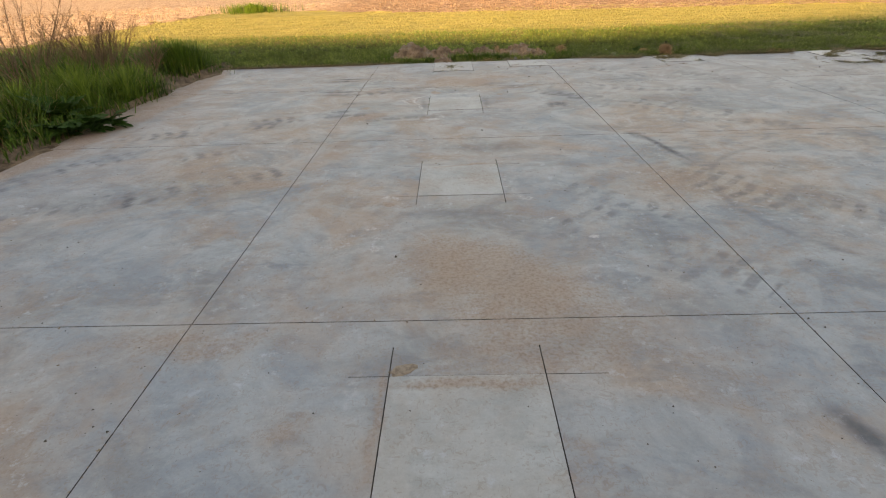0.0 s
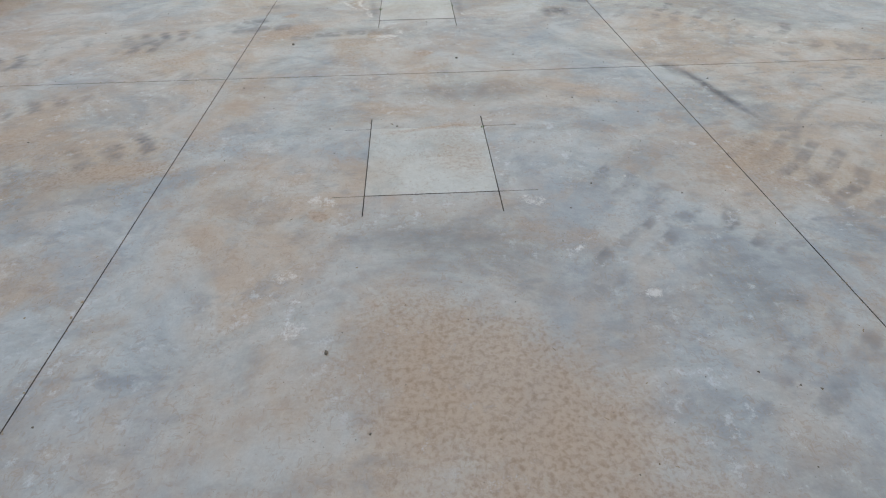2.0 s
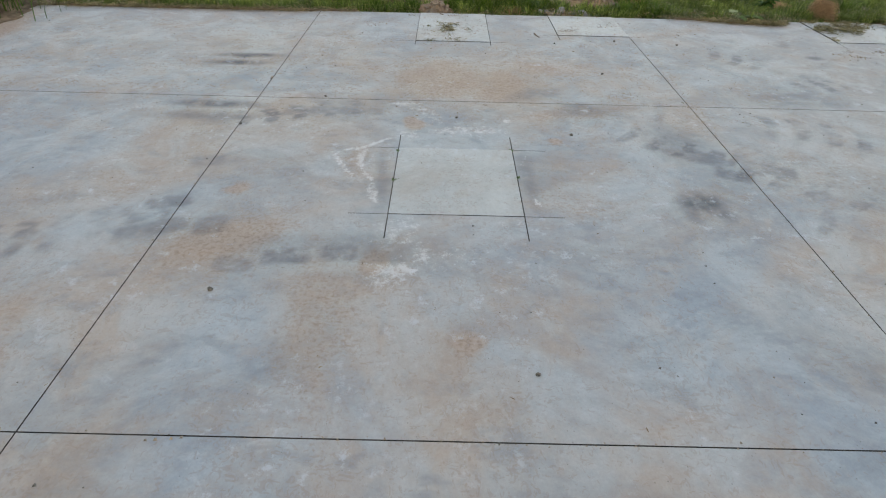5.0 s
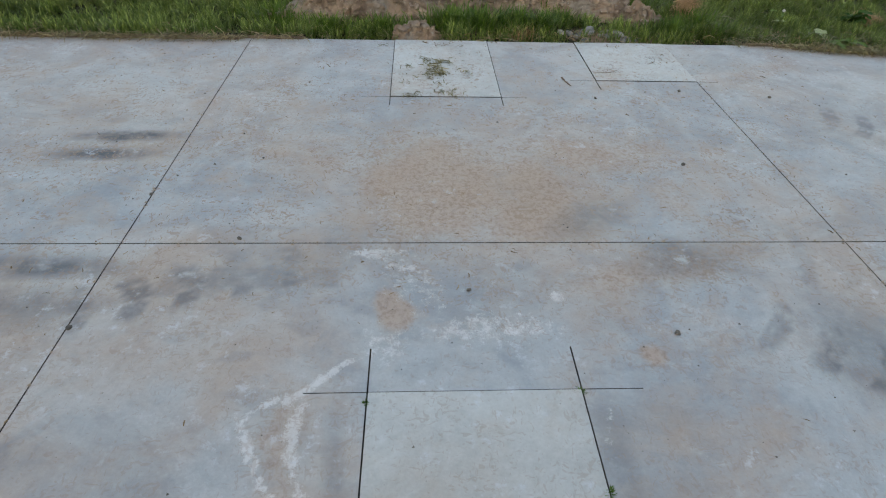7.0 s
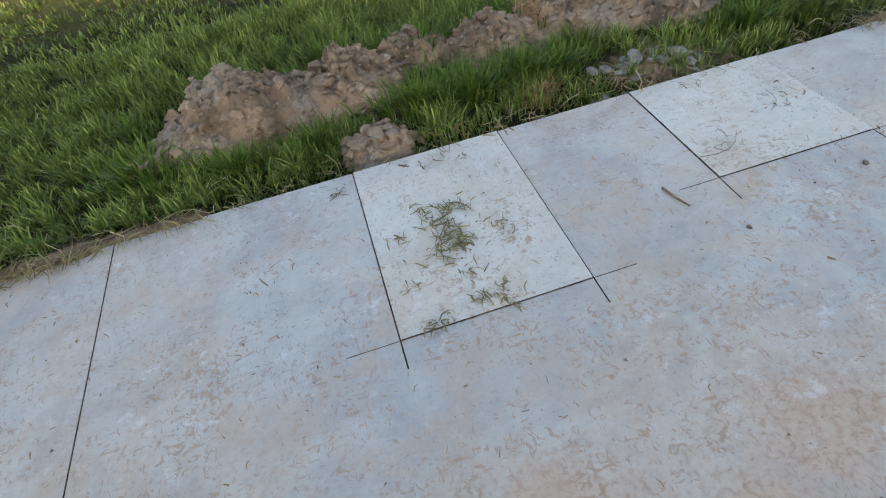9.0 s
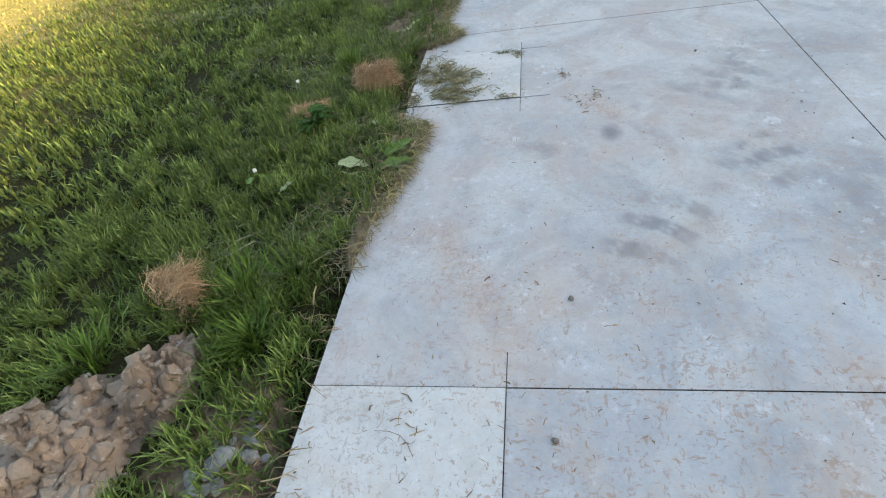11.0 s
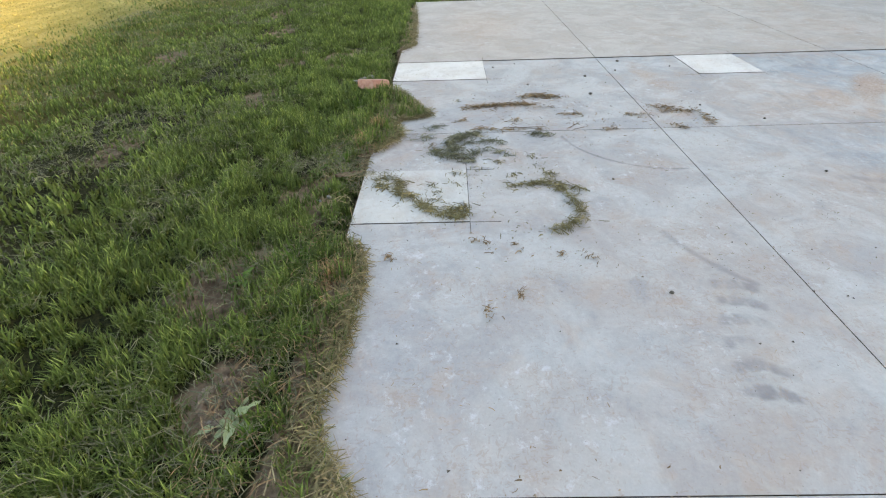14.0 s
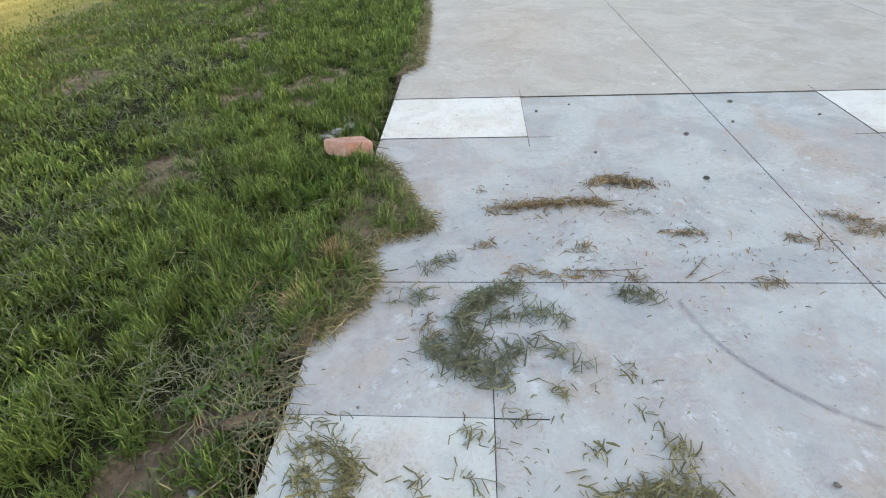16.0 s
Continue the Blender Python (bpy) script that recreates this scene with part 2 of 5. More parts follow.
def ground_material():
    k = Mat("lawn_ground", 0.95, 0.1)
    cover = k.split(k.attr("cover")["Color"])
    fine = k.noise(38, 5, 0.75)
    broad = k.noise(0.5, 5, 0.6)
    # thatch deepened to near black for the shade between blades
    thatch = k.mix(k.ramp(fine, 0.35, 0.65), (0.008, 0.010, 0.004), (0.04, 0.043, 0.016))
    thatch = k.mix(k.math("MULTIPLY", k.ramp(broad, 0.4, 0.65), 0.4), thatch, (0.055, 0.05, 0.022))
    # dry far lawn with evening sunlight put into its yellow
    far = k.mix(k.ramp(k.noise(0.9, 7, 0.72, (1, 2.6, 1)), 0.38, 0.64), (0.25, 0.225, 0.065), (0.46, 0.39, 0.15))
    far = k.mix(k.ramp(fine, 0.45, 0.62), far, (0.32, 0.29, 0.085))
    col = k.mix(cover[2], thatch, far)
    earth = k.mix(k.ramp(k.noise(7, 7, 0.72), 0.35, 0.66), (0.11, 0.078, 0.055), (0.29, 0.21, 0.148))
    col = k.mix(k.ramp(k.math("ADD", cover[0], k.math("MULTIPLY", k.math("SUBTRACT", k.noise(11, 5, 0.7), 0.5), 0.9)), 0.35, 0.62), col, earth)
    row = k.noise(1.7, 8, 0.78, (1, 3.2, 1, 8))
    plough = k.mix(k.ramp(row, 0.40, 0.62), k.mix(k.ramp(cover[1], 0.87, 0.97), (0.20, 0.125, 0.085), (0.36, 0.24, 0.175)), k.mix(k.ramp(cover[1], 0.87, 0.97), (0.42, 0.29, 0.21), (0.64, 0.49, 0.37)))
    plough = k.mix(k.ramp(k.noise(6, 5, 0.7, (1, 3, 1)), 0.58, 0.70), plough, (0.78, 0.66, 0.50))
    col = k.mix(k.ramp(k.math("ADD", cover[1], k.math("MULTIPLY", k.math("SUBTRACT", k.noise(0.8, 6, 0.7), 0.5), 0.5)), 0.45, 0.55), col, plough)
    k.bump(k.math("ADD", fine, k.math("MULTIPLY", k.math("MULTIPLY", row, cover[1]), 6.0)), 0.04, 0.7)
    return k.done(col)


def simple(name, a, b, scale=14, rough=0.85, relief=0.01, fine=70):
    k = Mat(name, rough, 0.25)
    n = k.noise(scale, 6, 0.65)
    col = k.mix(k.ramp(n, 0.35, 0.65), a, b)
    col = k.mix(0.3, col, k.mix(k.noise(fine, 3, 0.7), (0.3, 0.3, 0.3), (0.72, 0.72, 0.72)), "OVERLAY")
    k.bump(k.math("ADD", n, k.math("MULTIPLY", k.noise(fine, 3), 0.3)), relief, 0.6)
    return k.done(col)


SOIL, GROUND = soil_material(), ground_material()
STONE = simple("grey_stone", (0.10, 0.105, 0.105), (0.27, 0.27, 0.26))
PEBBLE = simple("dark_pebble", (0.07, 0.065, 0.06), (0.20, 0.17, 0.145), 40)
SANDY = simple("sandy_silt", (0.25, 0.195, 0.15), (0.40, 0.32, 0.25), 40)
CLAY = simple("red_clay_brick", (0.38, 0.19, 0.15), (0.48, 0.28, 0.23), 18)
BARK = simple("weathered_bark", (0.13, 0.085, 0.06), (0.29, 0.20, 0.15), 26)
CUTBED = simple("joint_dirt", (0.02, 0.018, 0.016), (0.15, 0.125, 0.10), 7)
RENDERED = simple("plain_wall", (0.50, 0.46, 0.40), (0.58, 0.54, 0.48), 3)
FLUFF = simple("seed_fluff", (0.40, 0.40, 0.37), (0.62, 0.62, 0.60), 60)


# ---- mesh helpers ----
def fast_mesh(name, verts, faces, material, attrs=None, smooth=False, slots=None, second=None):
    """A mesh from arrays: faces is a list of integer arrays, each with 3 or 4 columns."""
    me = bpy.data.meshes.new(name)
    verts = np.asarray(verts, dtype=np.float32)
    me.vertices.add(len(verts))
    me.vertices.foreach_set("co", verts.ravel())
    loops = np.concatenate([f.ravel() for f in faces]).astype(np.int32)
    sizes = np.concatenate([np.full(len(f), f.shape[1]) for f in faces]).astype(np.int32)
    me.loops.add(len(loops))
    me.loops.foreach_set("vertex_index", loops)
    me.polygons.add(len(sizes))
    starts = np.concatenate([[0], np.cumsum(sizes)[:-1]]).astype(np.int32)
    me.polygons.foreach_set("loop_start", starts)
    me.polygons.foreach_set("use_smooth", np.full(len(sizes), smooth))
    me.update(calc_edges=True)
    for key, data in (attrs or {}).items():
        data = np.asarray(data, dtype=np.float32)
        if data.ndim == 2:
            at = me.attributes.new(key, "FLOAT_COLOR", "POINT")
            at.data.foreach_set("color", np.concatenate([data, np.ones((len(data), 1), np.float32)], 1).ravel())
        else:
            me.attributes.new(key, "FLOAT", "POINT").data.foreach_set("value", data)
    me.materials.append(material)
    if slots is not None:
        me.materials.append(second)
        me.polygons.foreach_set("material_index", np.asarray(slots, np.int32))
    return me


def part(name, data, material=None, parent=None, label=""):
    """Links a mesh or bmesh as one object under a thing or part."""
    if isinstance(data, bmesh.types.BMesh):
        me = bpy.data.meshes.new(name)
        data.to_mesh(me)
        data.free()
        me.materials.append(material)
        data = me
    ob = new(name, data)
    ob.parent = parent
    return tagged(ob, label)


def smooth_noise(x, y, scale, seed=0):
    """Two-dimensional value noise on arrays, 0 to 1."""
    x, y = np.asarray(x, float) * scale + 37.1 * seed, np.asarray(y, float) * scale + 11.7 * seed
    ix, iy = np.floor(x), np.floor(y)
    fx, fy = x - ix, y - iy
    fx, fy = fx * fx * (3 - 2 * fx), fy * fy * (3 - 2 * fy)

    def h(a, b):
        v = np.sin(a * 127.1 + b * 311.7 + seed * 74.7) * 43758.5453
        return v - np.floor(v)
    return (h(ix, iy) * (1 - fx) + h(ix + 1, iy) * fx) * (1 - fy) + (h(ix, iy + 1) * (1 - fx) + h(ix + 1, iy + 1) * fx) * fy


def fbm(x, y, scale, seed=0, octaves=4):
    out, amp, tot = 0, 1.0, 0
    for o in range(octaves):
        out = out + amp * smooth_noise(x, y, scale * 2 ** o, seed + o)
        tot += amp
        amp *= 0.5
    return out / tot


def blade_mesh(name, P, h, w, lean, yaw, tone, material):
    """Upright tapering blades, bent towards yaw; all arguments are arrays."""
    n = len(P)
    d = np.stack([np.cos(yaw), np.sin(yaw), np.zeros(n)], 1)
    s = np.stack([-np.sin(yaw), np.cos(yaw), np.zeros(n)], 1)
    z = np.array([0, 0, 1.0])
    h1, w1, l1 = h[:, None], w[:, None], lean[:, None]
    up = np.sqrt(np.clip(1 - 0.85 * l1 ** 2, 0.05, 1))
    mid = P + d * (l1 * h1 * 0.34) + z * (h1 * up * 0.62)
    tip = P + d * (l1 * h1) + z * (h1 * up)
    V = np.stack([P - s * w1 / 2, P + s * w1 / 2, mid + s * w1 * 0.42, mid - s * w1 * 0.42, tip], 1).reshape(-1, 3)
    b = np.arange(n)[:, None] * 5
    # tone paints shade at the foot; pale tips are cut ends plus sky light
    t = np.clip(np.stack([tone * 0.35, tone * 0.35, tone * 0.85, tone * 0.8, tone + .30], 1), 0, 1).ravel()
    return fast_mesh(name, V, [b + np.array([0, 1, 2, 3]), b + np.array([3, 2, 4])], material, {"tone": t})


def strand_mesh(name, P, length, w, yaw, pitch, arch, tone, material):
    """Loose strands lying about: narrow strips of two pieces with a bow in the middle."""
    n = len(P)
    c = np.cos(pitch)
    d = np.stack([np.cos(yaw) * c, np.sin(yaw) * c, np.sin(pitch)], 1) * length[:, None] / 2
    bow = np.stack([-np.sin(yaw), np.cos(yaw), np.zeros(n)], 1) * (length * rng.normal(0, 0.10, n))[:, None]
    bow[:, 2] += arch
    s = np.stack([-np.sin(yaw), np.cos(yaw), rng.normal(0, 0.5, n)], 1) * w[:, None] / 2
    V = np.stack([P - d - s, P - d + s, P + bow + s, P + bow - s, P + d + s * 0.5, P + d - s * 0.5], 1)
    V[:, :, 2] = np.maximum(V[:, :, 2], 0.0015 if P[:, 2].min() > -0.001 else -1)
    b = np.arange(n)[:, None] * 6
    return fast_mesh(name, V.reshape(-1, 3), [b + np.array([0, 1, 2, 3]), b + np.array([3, 2, 4, 5])], material, {"tone": np.repeat(tone, 6)})
# ---- stains of the slab: brown silt, dark rubber, white lime ----
# x, y, half length, half width, turn in degrees, strength
BROWN = [(.32, 2.60, .62, .34, -40, .85), (.50, 2.2, .62, .28, -10, .65), (.55, 1.92, .6, .22, 0, .55), (-1.6, 4.08, .42, .13, 2, .75),
         (-1.2, 1.98, .55, .13, 0, .5), (-.44, 5.85, .20, .5, 10, .5), (-1.96, 5.75, .6, .35, 0, .45), (1.95, 4.0, .28, .4, 20, .5),
         (0.02, 8.42, .34, .42, 0, 1.0), (.50, 8.36, .2, .34, 0, .85), (-.15, 8.75, .45, .25, 0, .4), (.9, 8.72, .5, .22, 0, .6), (.75, 8.42, .4, .25, 0, .35)]
BROWN_B = [(.9, 7.85, .5, .12, 15, .6), (.72, 7.42, .06, .05, 0, .9), (-.18, 7.62, .05, .09, 15, 1.2), (-1.05, 6.8, .07, .05, 0, 1.0),
           (-1.0, 6.3, .42, .25, 30, .6), (.75, 6.67, .35, .18, 0, .4), (-.45, 7.18, .07, .17, 0, .6), (-4.12, 8.0, .30, 2.2, 3, 1.5),
           (-4.2, 5.3, .30, 1.1, 0, 1.4), (-.40, 3.63, .045, .03, 0, 1.5), (3.6, 9.75, .7, .3, 20, .25), (.13, 5.75, .06, .05, 0, .9)]
BROWN_D = [(-0.23, 6.22, .05, .11, -25, 1.1), (-0.98, 6.34, .36, .14, 22, .9), (.30, 4.18, .16, .26, 0, .42), (.15, 1.70, .33, .035, 0, .8), (.18, 4.47, .30, .03, 0, .75), (-.22, 1.55, .03, .3, 0, .6), (.12, 9.5, .3, .12, 0, .25), (.45, 8.15, .25, .2, 0, .7), (1.15, 8.35, .12, .3, 0, .5),
           (-.7, 8.9, .6, .4, 0, .35), (8.6, 9.05, .25, .45, 0, .35), (8.35, 7.85, .2, .35, 0, .4), (7.05, 9.95, .12, .2, 0, .4), (8.9, 5.72, .5, .16, -35, .9)]
BROWN_C = [(2.1, 7.0, .6, .5, 0, .3), (-2.6, 4.4, .8, .3, 0, .45), (2.3, 9.8, .5, .12, 25, .45), (-.6, .5, 1.0, .6, 0, .45),
           (3.55, 9.15, .25, .10, 30, .45), (8.4, 8.9, .8, .2, 0, .3), (12.3, 9.2, 1.6, .7, 0, .4), (9.3, 7.6, .9, .12, 4, .45), (-1.3, 9.0, 1.2, .9, 0, .2)]
DARK = [(2.08, 4.92, .035, .40, 12, 1.2), (1.95, 5.28, .06, .13, 20, .8), (.42, 5.02, .40, .16, 0, .5), (.25, 3.4, .42, .16, -15, .45), (1.38, 3.1, .16, .3, 0, .4),
        (-1.58, 8.86, .24, .045, 0, 1.5), (-1.62, 8.685, .24, .05, 0, 1.5), (-1.52, 7.85, .3, .06, 0, 1.0), (-1.5, 7.66, .32, .07, 0, .6),
        (.72, 8.16, .22, .10, 30, .55), (1.0, 7.88, .2, .08, 10, .55), (1.40, 6.74, .13, .10, 20, 1.1), (2.55, 8.2, .35, .2, 0, .45)]
DARK_B = [(1.48, 6.77, .05, .07, 0, 0.9), (1.32, 6.64, .05, .07, 0, 0.7), (1.48, 6.63, .05, .07, 0, 0.7), (-.285, 6.93, .035, .30, 5, .42), (.53, 6.93, .04, .27, 0, .42), (1.05, 7.93, .22, .07, -28, .6), (.78, 8.19, .12, .06, 20, .6), (1.5, 7.45, .16, .22, 0, .5), (3.62, 8.62, .24, .04, 52, .4), (3.29, 9.12, .07, .05, 0, .7), (3.19, 9.50, .11, .06, 45, .45), (-.35, 6.30, .45, .10, 0, .45), (-2.7, 3.85, .9, .2, 10, .35),
          (1.32, 2.25, .3, .12, 0, .35), (-1.32, 2.5, .14, .3, 20, .4), (3.0, 6.7, .7, .35, -20, .45), (1.60, 1.36, .05, .17, 20, .9), (3.9, 8.0, .5, .18, -35, .3)]
WHITE = [(-.38, 3.76, .09, .07, 0, 1.0), (-.49, 3.21, .09, .05, 0, .9), (-.42, 3.10, .05, .04, 0, .8), (-.40, 2.95, .06, .05, 0, .9), (.63, 3.72, .08, .07, 0, .9),
         (.88, 3.9, .09, .04, 0, .8), (1.2, 3.87, .1, .05, 0, .7), (.82, 3.33, .05, .03, 0, 1.0), (.96, 3.03, .045, .032, 40, 1.4),
         (.52, 4.6, .09, .05, 0, .7), (0.05, 6.25, .36, .12, 0, .65), (-.15, 6.45, .2, .14, 0, .8), (-.2, 6.12, .12, .12, 0, .9)]
WHITE_B = [(-0.15, 6.16, .12, .06, 0, 1.2), (-0.01, 6.28, .05, .09, 20, 1.0), (-.525, 7.08, .21, .022, -70, 1.5), (-.41, 7.15, .15, .035, -86, 1.3), (-.37, 6.95, .12, .03, -60, 1.1), (-.40, 7.32, .17, .028, 24, 1.3), (-.33, 6.77, .11, .035, -78, 1.1),
           (.56, 7.12, .13, .018, 85, .8), (.55, 6.67, .06, .02, -70, 1.3), (.87, 8.53, .24, .03, -77, .6), (1.25, 8.75, .13, .022, -64, .5), (.26, 8.43, .13, .02, -80, .5), (-.30, 7.93, .12, .03, -8, 1.1), (-.11, 7.83, .13, .022, -24, 1.1), (-.2, 7.45, .10, .14, 0, .8), (-.1, 7.75, .16, .2, 20, .75),
           (.18, 7.52, .36, .09, 0, .9), (-.2, 7.92, .2, .05, 0, .9), (.40, 6.5, .12, .06, 0, .7), (.485, 7.70, .03, .045, 0, 1.3), (.50, 4.1, .05, .35, 0, .6)]

# single lug prints of a wide tyre, with clear edges
LUGS = [(-0.64, 6.23, 0.11, 0.055, 0, 0.75), (-0.40, 6.27, 0.09, 0.06, 0, 0.75), (-0.18, 6.26, 0.08, 0.05, 0, 0.45), (-1.34, 6.64, 0.1, 0.06, 25, 0.6), (-1.28, 6.43, 0.1, 0.06, 25, 0.5), (-1.06, 6.45, 0.08, 0.07, 10, 0.5), (-0.86, 6.18, 0.08, 0.05, 0, 0.45), (-1.29, 7.06, 0.09, 0.06, 15, 0.4), (-0.81, 7.79, 0.055, 0.07, 0, 0.45), (-0.62, 7.80, 0.06, 0.06, 0, 0.4), (-0.43, 7.80, 0.06, 0.06, 0, 0.4), (-0.99, 7.75, 0.05, 0.06, 0, 0.35), (1.43, 7.34, 0.08, 0.05, -20, 0.45), (1.58, 7.25, 0.12, 0.08, -20, 0.65), (1.70, 7.05, 0.1, 0.06, -25, 0.7), (2.00, 7.10, 0.09, 0.06, -20, 0.6)]


def stains(x, y):
    """Strength of brown, dark and white at arrays of places."""
    wx = x + 0.16 * (fbm(x, y, 3.5, 3) - 0.5)
    wy = y + 0.16 * (fbm(x, y, 3.5, 9) - 0.5)
    out = np.zeros((len(x), 3))
    for ch, rows in ((0, BROWN + BROWN_B + BROWN_C + BROWN_D), (1, DARK + DARK_B), (2, WHITE + WHITE_B)):
        for cx, cy, a, b, turn, s in rows:
            c, n = math.cos(radians(turn)), math.sin(radians(turn))
            near = (np.abs(x - cx) < 2 * max(a, b) + .2) & (np.abs(y - cy) < 2 * max(a, b) + .2)
            if not near.any():
                continue
            px, py = (wx[near], wy[near]) if ch != 1 else (.75 * x[near] + .25 * wx[near], .75 * y[near] + .25 * wy[near])
            u = ((px - cx) * c + (py - cy) * n) / a
            v = (-(px - cx) * n + (py - cy) * c) / b
            r = np.sqrt(u * u + v * v)
            out[near, ch] = np.maximum(out[near, ch], s * np.clip(1.45 - r, 0, 1))
    for cx, cy, a, b, turn, s in LUGS:
        c, n = math.cos(radians(turn)), math.sin(radians(turn))
        near = (np.abs(x - cx) < .3) & (np.abs(y - cy) < .3)
        px, py = .7 * x[near] + .3 * wx[near], .7 * y[near] + .3 * wy[near]
        r = (np.abs(((px - cx) * c + (py - cy) * n) / a) ** 5 + np.abs((-(px - cx) * n + (py - cy) * c) / b) ** 5) ** .2
        out[near, 1] = np.maximum(out[near, 1], s * np.clip((1.15 - r) * 3.5, 0, 1))
    # tyre prints: rows of tread blocks along a line; x0, y0, x1, y1, half width, pitch, strength
    wx, wy = .65 * x + .35 * wx, .65 * y + .35 * wy
    for x0, y0, x1, y1, half, pitch, s in ((.95, 3.35, 1.75, 2.30, .32, .13, .5), (1.95, 4.2, 3.1, 2.9, .30, .14, .5), (-2.7, 3.72, -1.4, 4.5, .17, .17, .8), (-3.9, 4.2, -3.2, 5.1, .20, .16, .9), (1.8, 7.3, 3.3, 6.0, .20, .17, .7), (1.95, 6.6, 3.6, 5.5, .16, .16, .5),
                                           (-2.9, 6.0, -1.3, 6.5, .16, .15, .6), (-2.6, 4.9, -1.5, 5.6, .16, .16, .5), 
                                           (-1.3, 7.62, -.3, 7.95, .14, .19, .6), (1.2, 7.55, 2.1, 6.9, .16, .18, .7), (2.2, 8.1, 3.3, 8.6, .16, .17, .5),
                                           (5.2, 8.50, 6.15, 8.26, .13, .14, .6), (3.3, 9.0, 4.3, 7.9, .22, .17, .5), (4.5, 7.9, 5.6, 6.6, .2, .17, .5),
                                           (5.0, 7.6, 7.0, 7.0, .18, .17, .35), (1.0, 3.9, 1.7, 3.3, .15, .16, .6), (1.5, 7.9, 3.6, 7.3, .2, .18, .7), (-3.6, 5.6, -2.0, 6.1, .18, .16, .6), (-3.9, 3.5, -2.2, 3.95, .2, .17, .6), (2.2, 9.2, 4.0, 8.2, .2, .18, .5)):
        L = math.hypot(x1 - x0, y1 - y0)
        u = ((wx - x0) * (x1 - x0) + (wy - y0) * (y1 - y0)) / L
        v = (-(wx - x0) * (y1 - y0) + (wy - y0) * (x1 - x0)) / L
        on = (u > 0) & (u < L) & (np.abs(v) < half)
        block = np.clip(2.6 * np.sin(2 * math.pi * (u / pitch + 0.25 * np.abs(v) / half)) + .3, 0, 1) * np.clip(4 * (1 - np.abs(v) / half), 0, 1)
        block *= np.clip(2.4 * np.abs(np.sin(1.5 * math.pi * v / half + .7)), 0.15, 1) * np.clip(3 * fbm(x, y, 6, 17) - .8, 0, 1)
        fade = np.clip(2.6 * fbm(x, y, 2.2, 5) - .5, 0, 1)
        out[:, 1] = np.where(on, np.maximum(out[:, 1], s * block * fade * np.where(x > 3.2, 1.0, 1.25)), out[:, 1])
    # long curved skid lines: centre, radius, from and to degrees
    for cx, cy, r, a0, a1, w, s in ((7.92, 8.08, .73, 97, 182, .009, .75), (3.35, 3.6, 1.25, 110, 240, .03, .35), (6.7, 7.4, 1.15, 105, 135, .02, .4)):
        rr = np.hypot(x - cx, y - cy)
        an = np.degrees(np.arctan2(y - cy, x - cx)) % 360
        line = np.clip(1.4 - np.abs(rr - r) / w, 0, 1) * ((an > a0) & (an < a1))
        out[:, 1] = np.maximum(out[:, 1], s * line)
    return out


def slab_silt(x, y):
    """How thickly flakes of dried silt lie."""
    s = .25 + .75 * np.clip((y - 7.4) / .8, 0, 1) * np.clip((3.0 - x) / 1.4, 0, 1) * np.clip((10.5 - y) / .8, .25, 1)
    s = np.maximum(s, .75 * np.clip(1.4 - np.hypot((x + 1.8) / 1.0, (y - 4.1) / .5), 0, 1))
    return np.where(x > 3.2, .22, s)


def slab_wear(x, y):
    """1 where the slab is muddied by traffic, less where it is clean."""
    clean = np.clip((x - 1.6) / 1.8, 0, 1) * np.clip((y - 6.0) / 2.0, 0, 1)
    clean = np.maximum(clean, .8 * np.clip((y - 8.6) / .9, 0, 1))
    return (1 - .72 * clean) * (1 - .30 * np.clip((y - 5.2) / 1.5, 0, 1)) * (1 + .3 * np.clip((x - 1.4) / .8, 0, 1) * np.clip((7.2 - y) / 1.0, 0, 1))


# ---- the slab: panels between joints, saw cuts, infill squares ----
def lines(a, b, step, extra):
    n = max(2, int(round((b - a) / step)) + 1)
    base = np.linspace(a, b, n)
    extra = np.array([e for e in extra if a < e < b])
    if len(extra):
        base = np.array([v for v in base if np.abs(extra - v).min() > step * 0.3 or v in (a, b)])
    return np.unique(np.round(np.concatenate([base, extra]), 5))


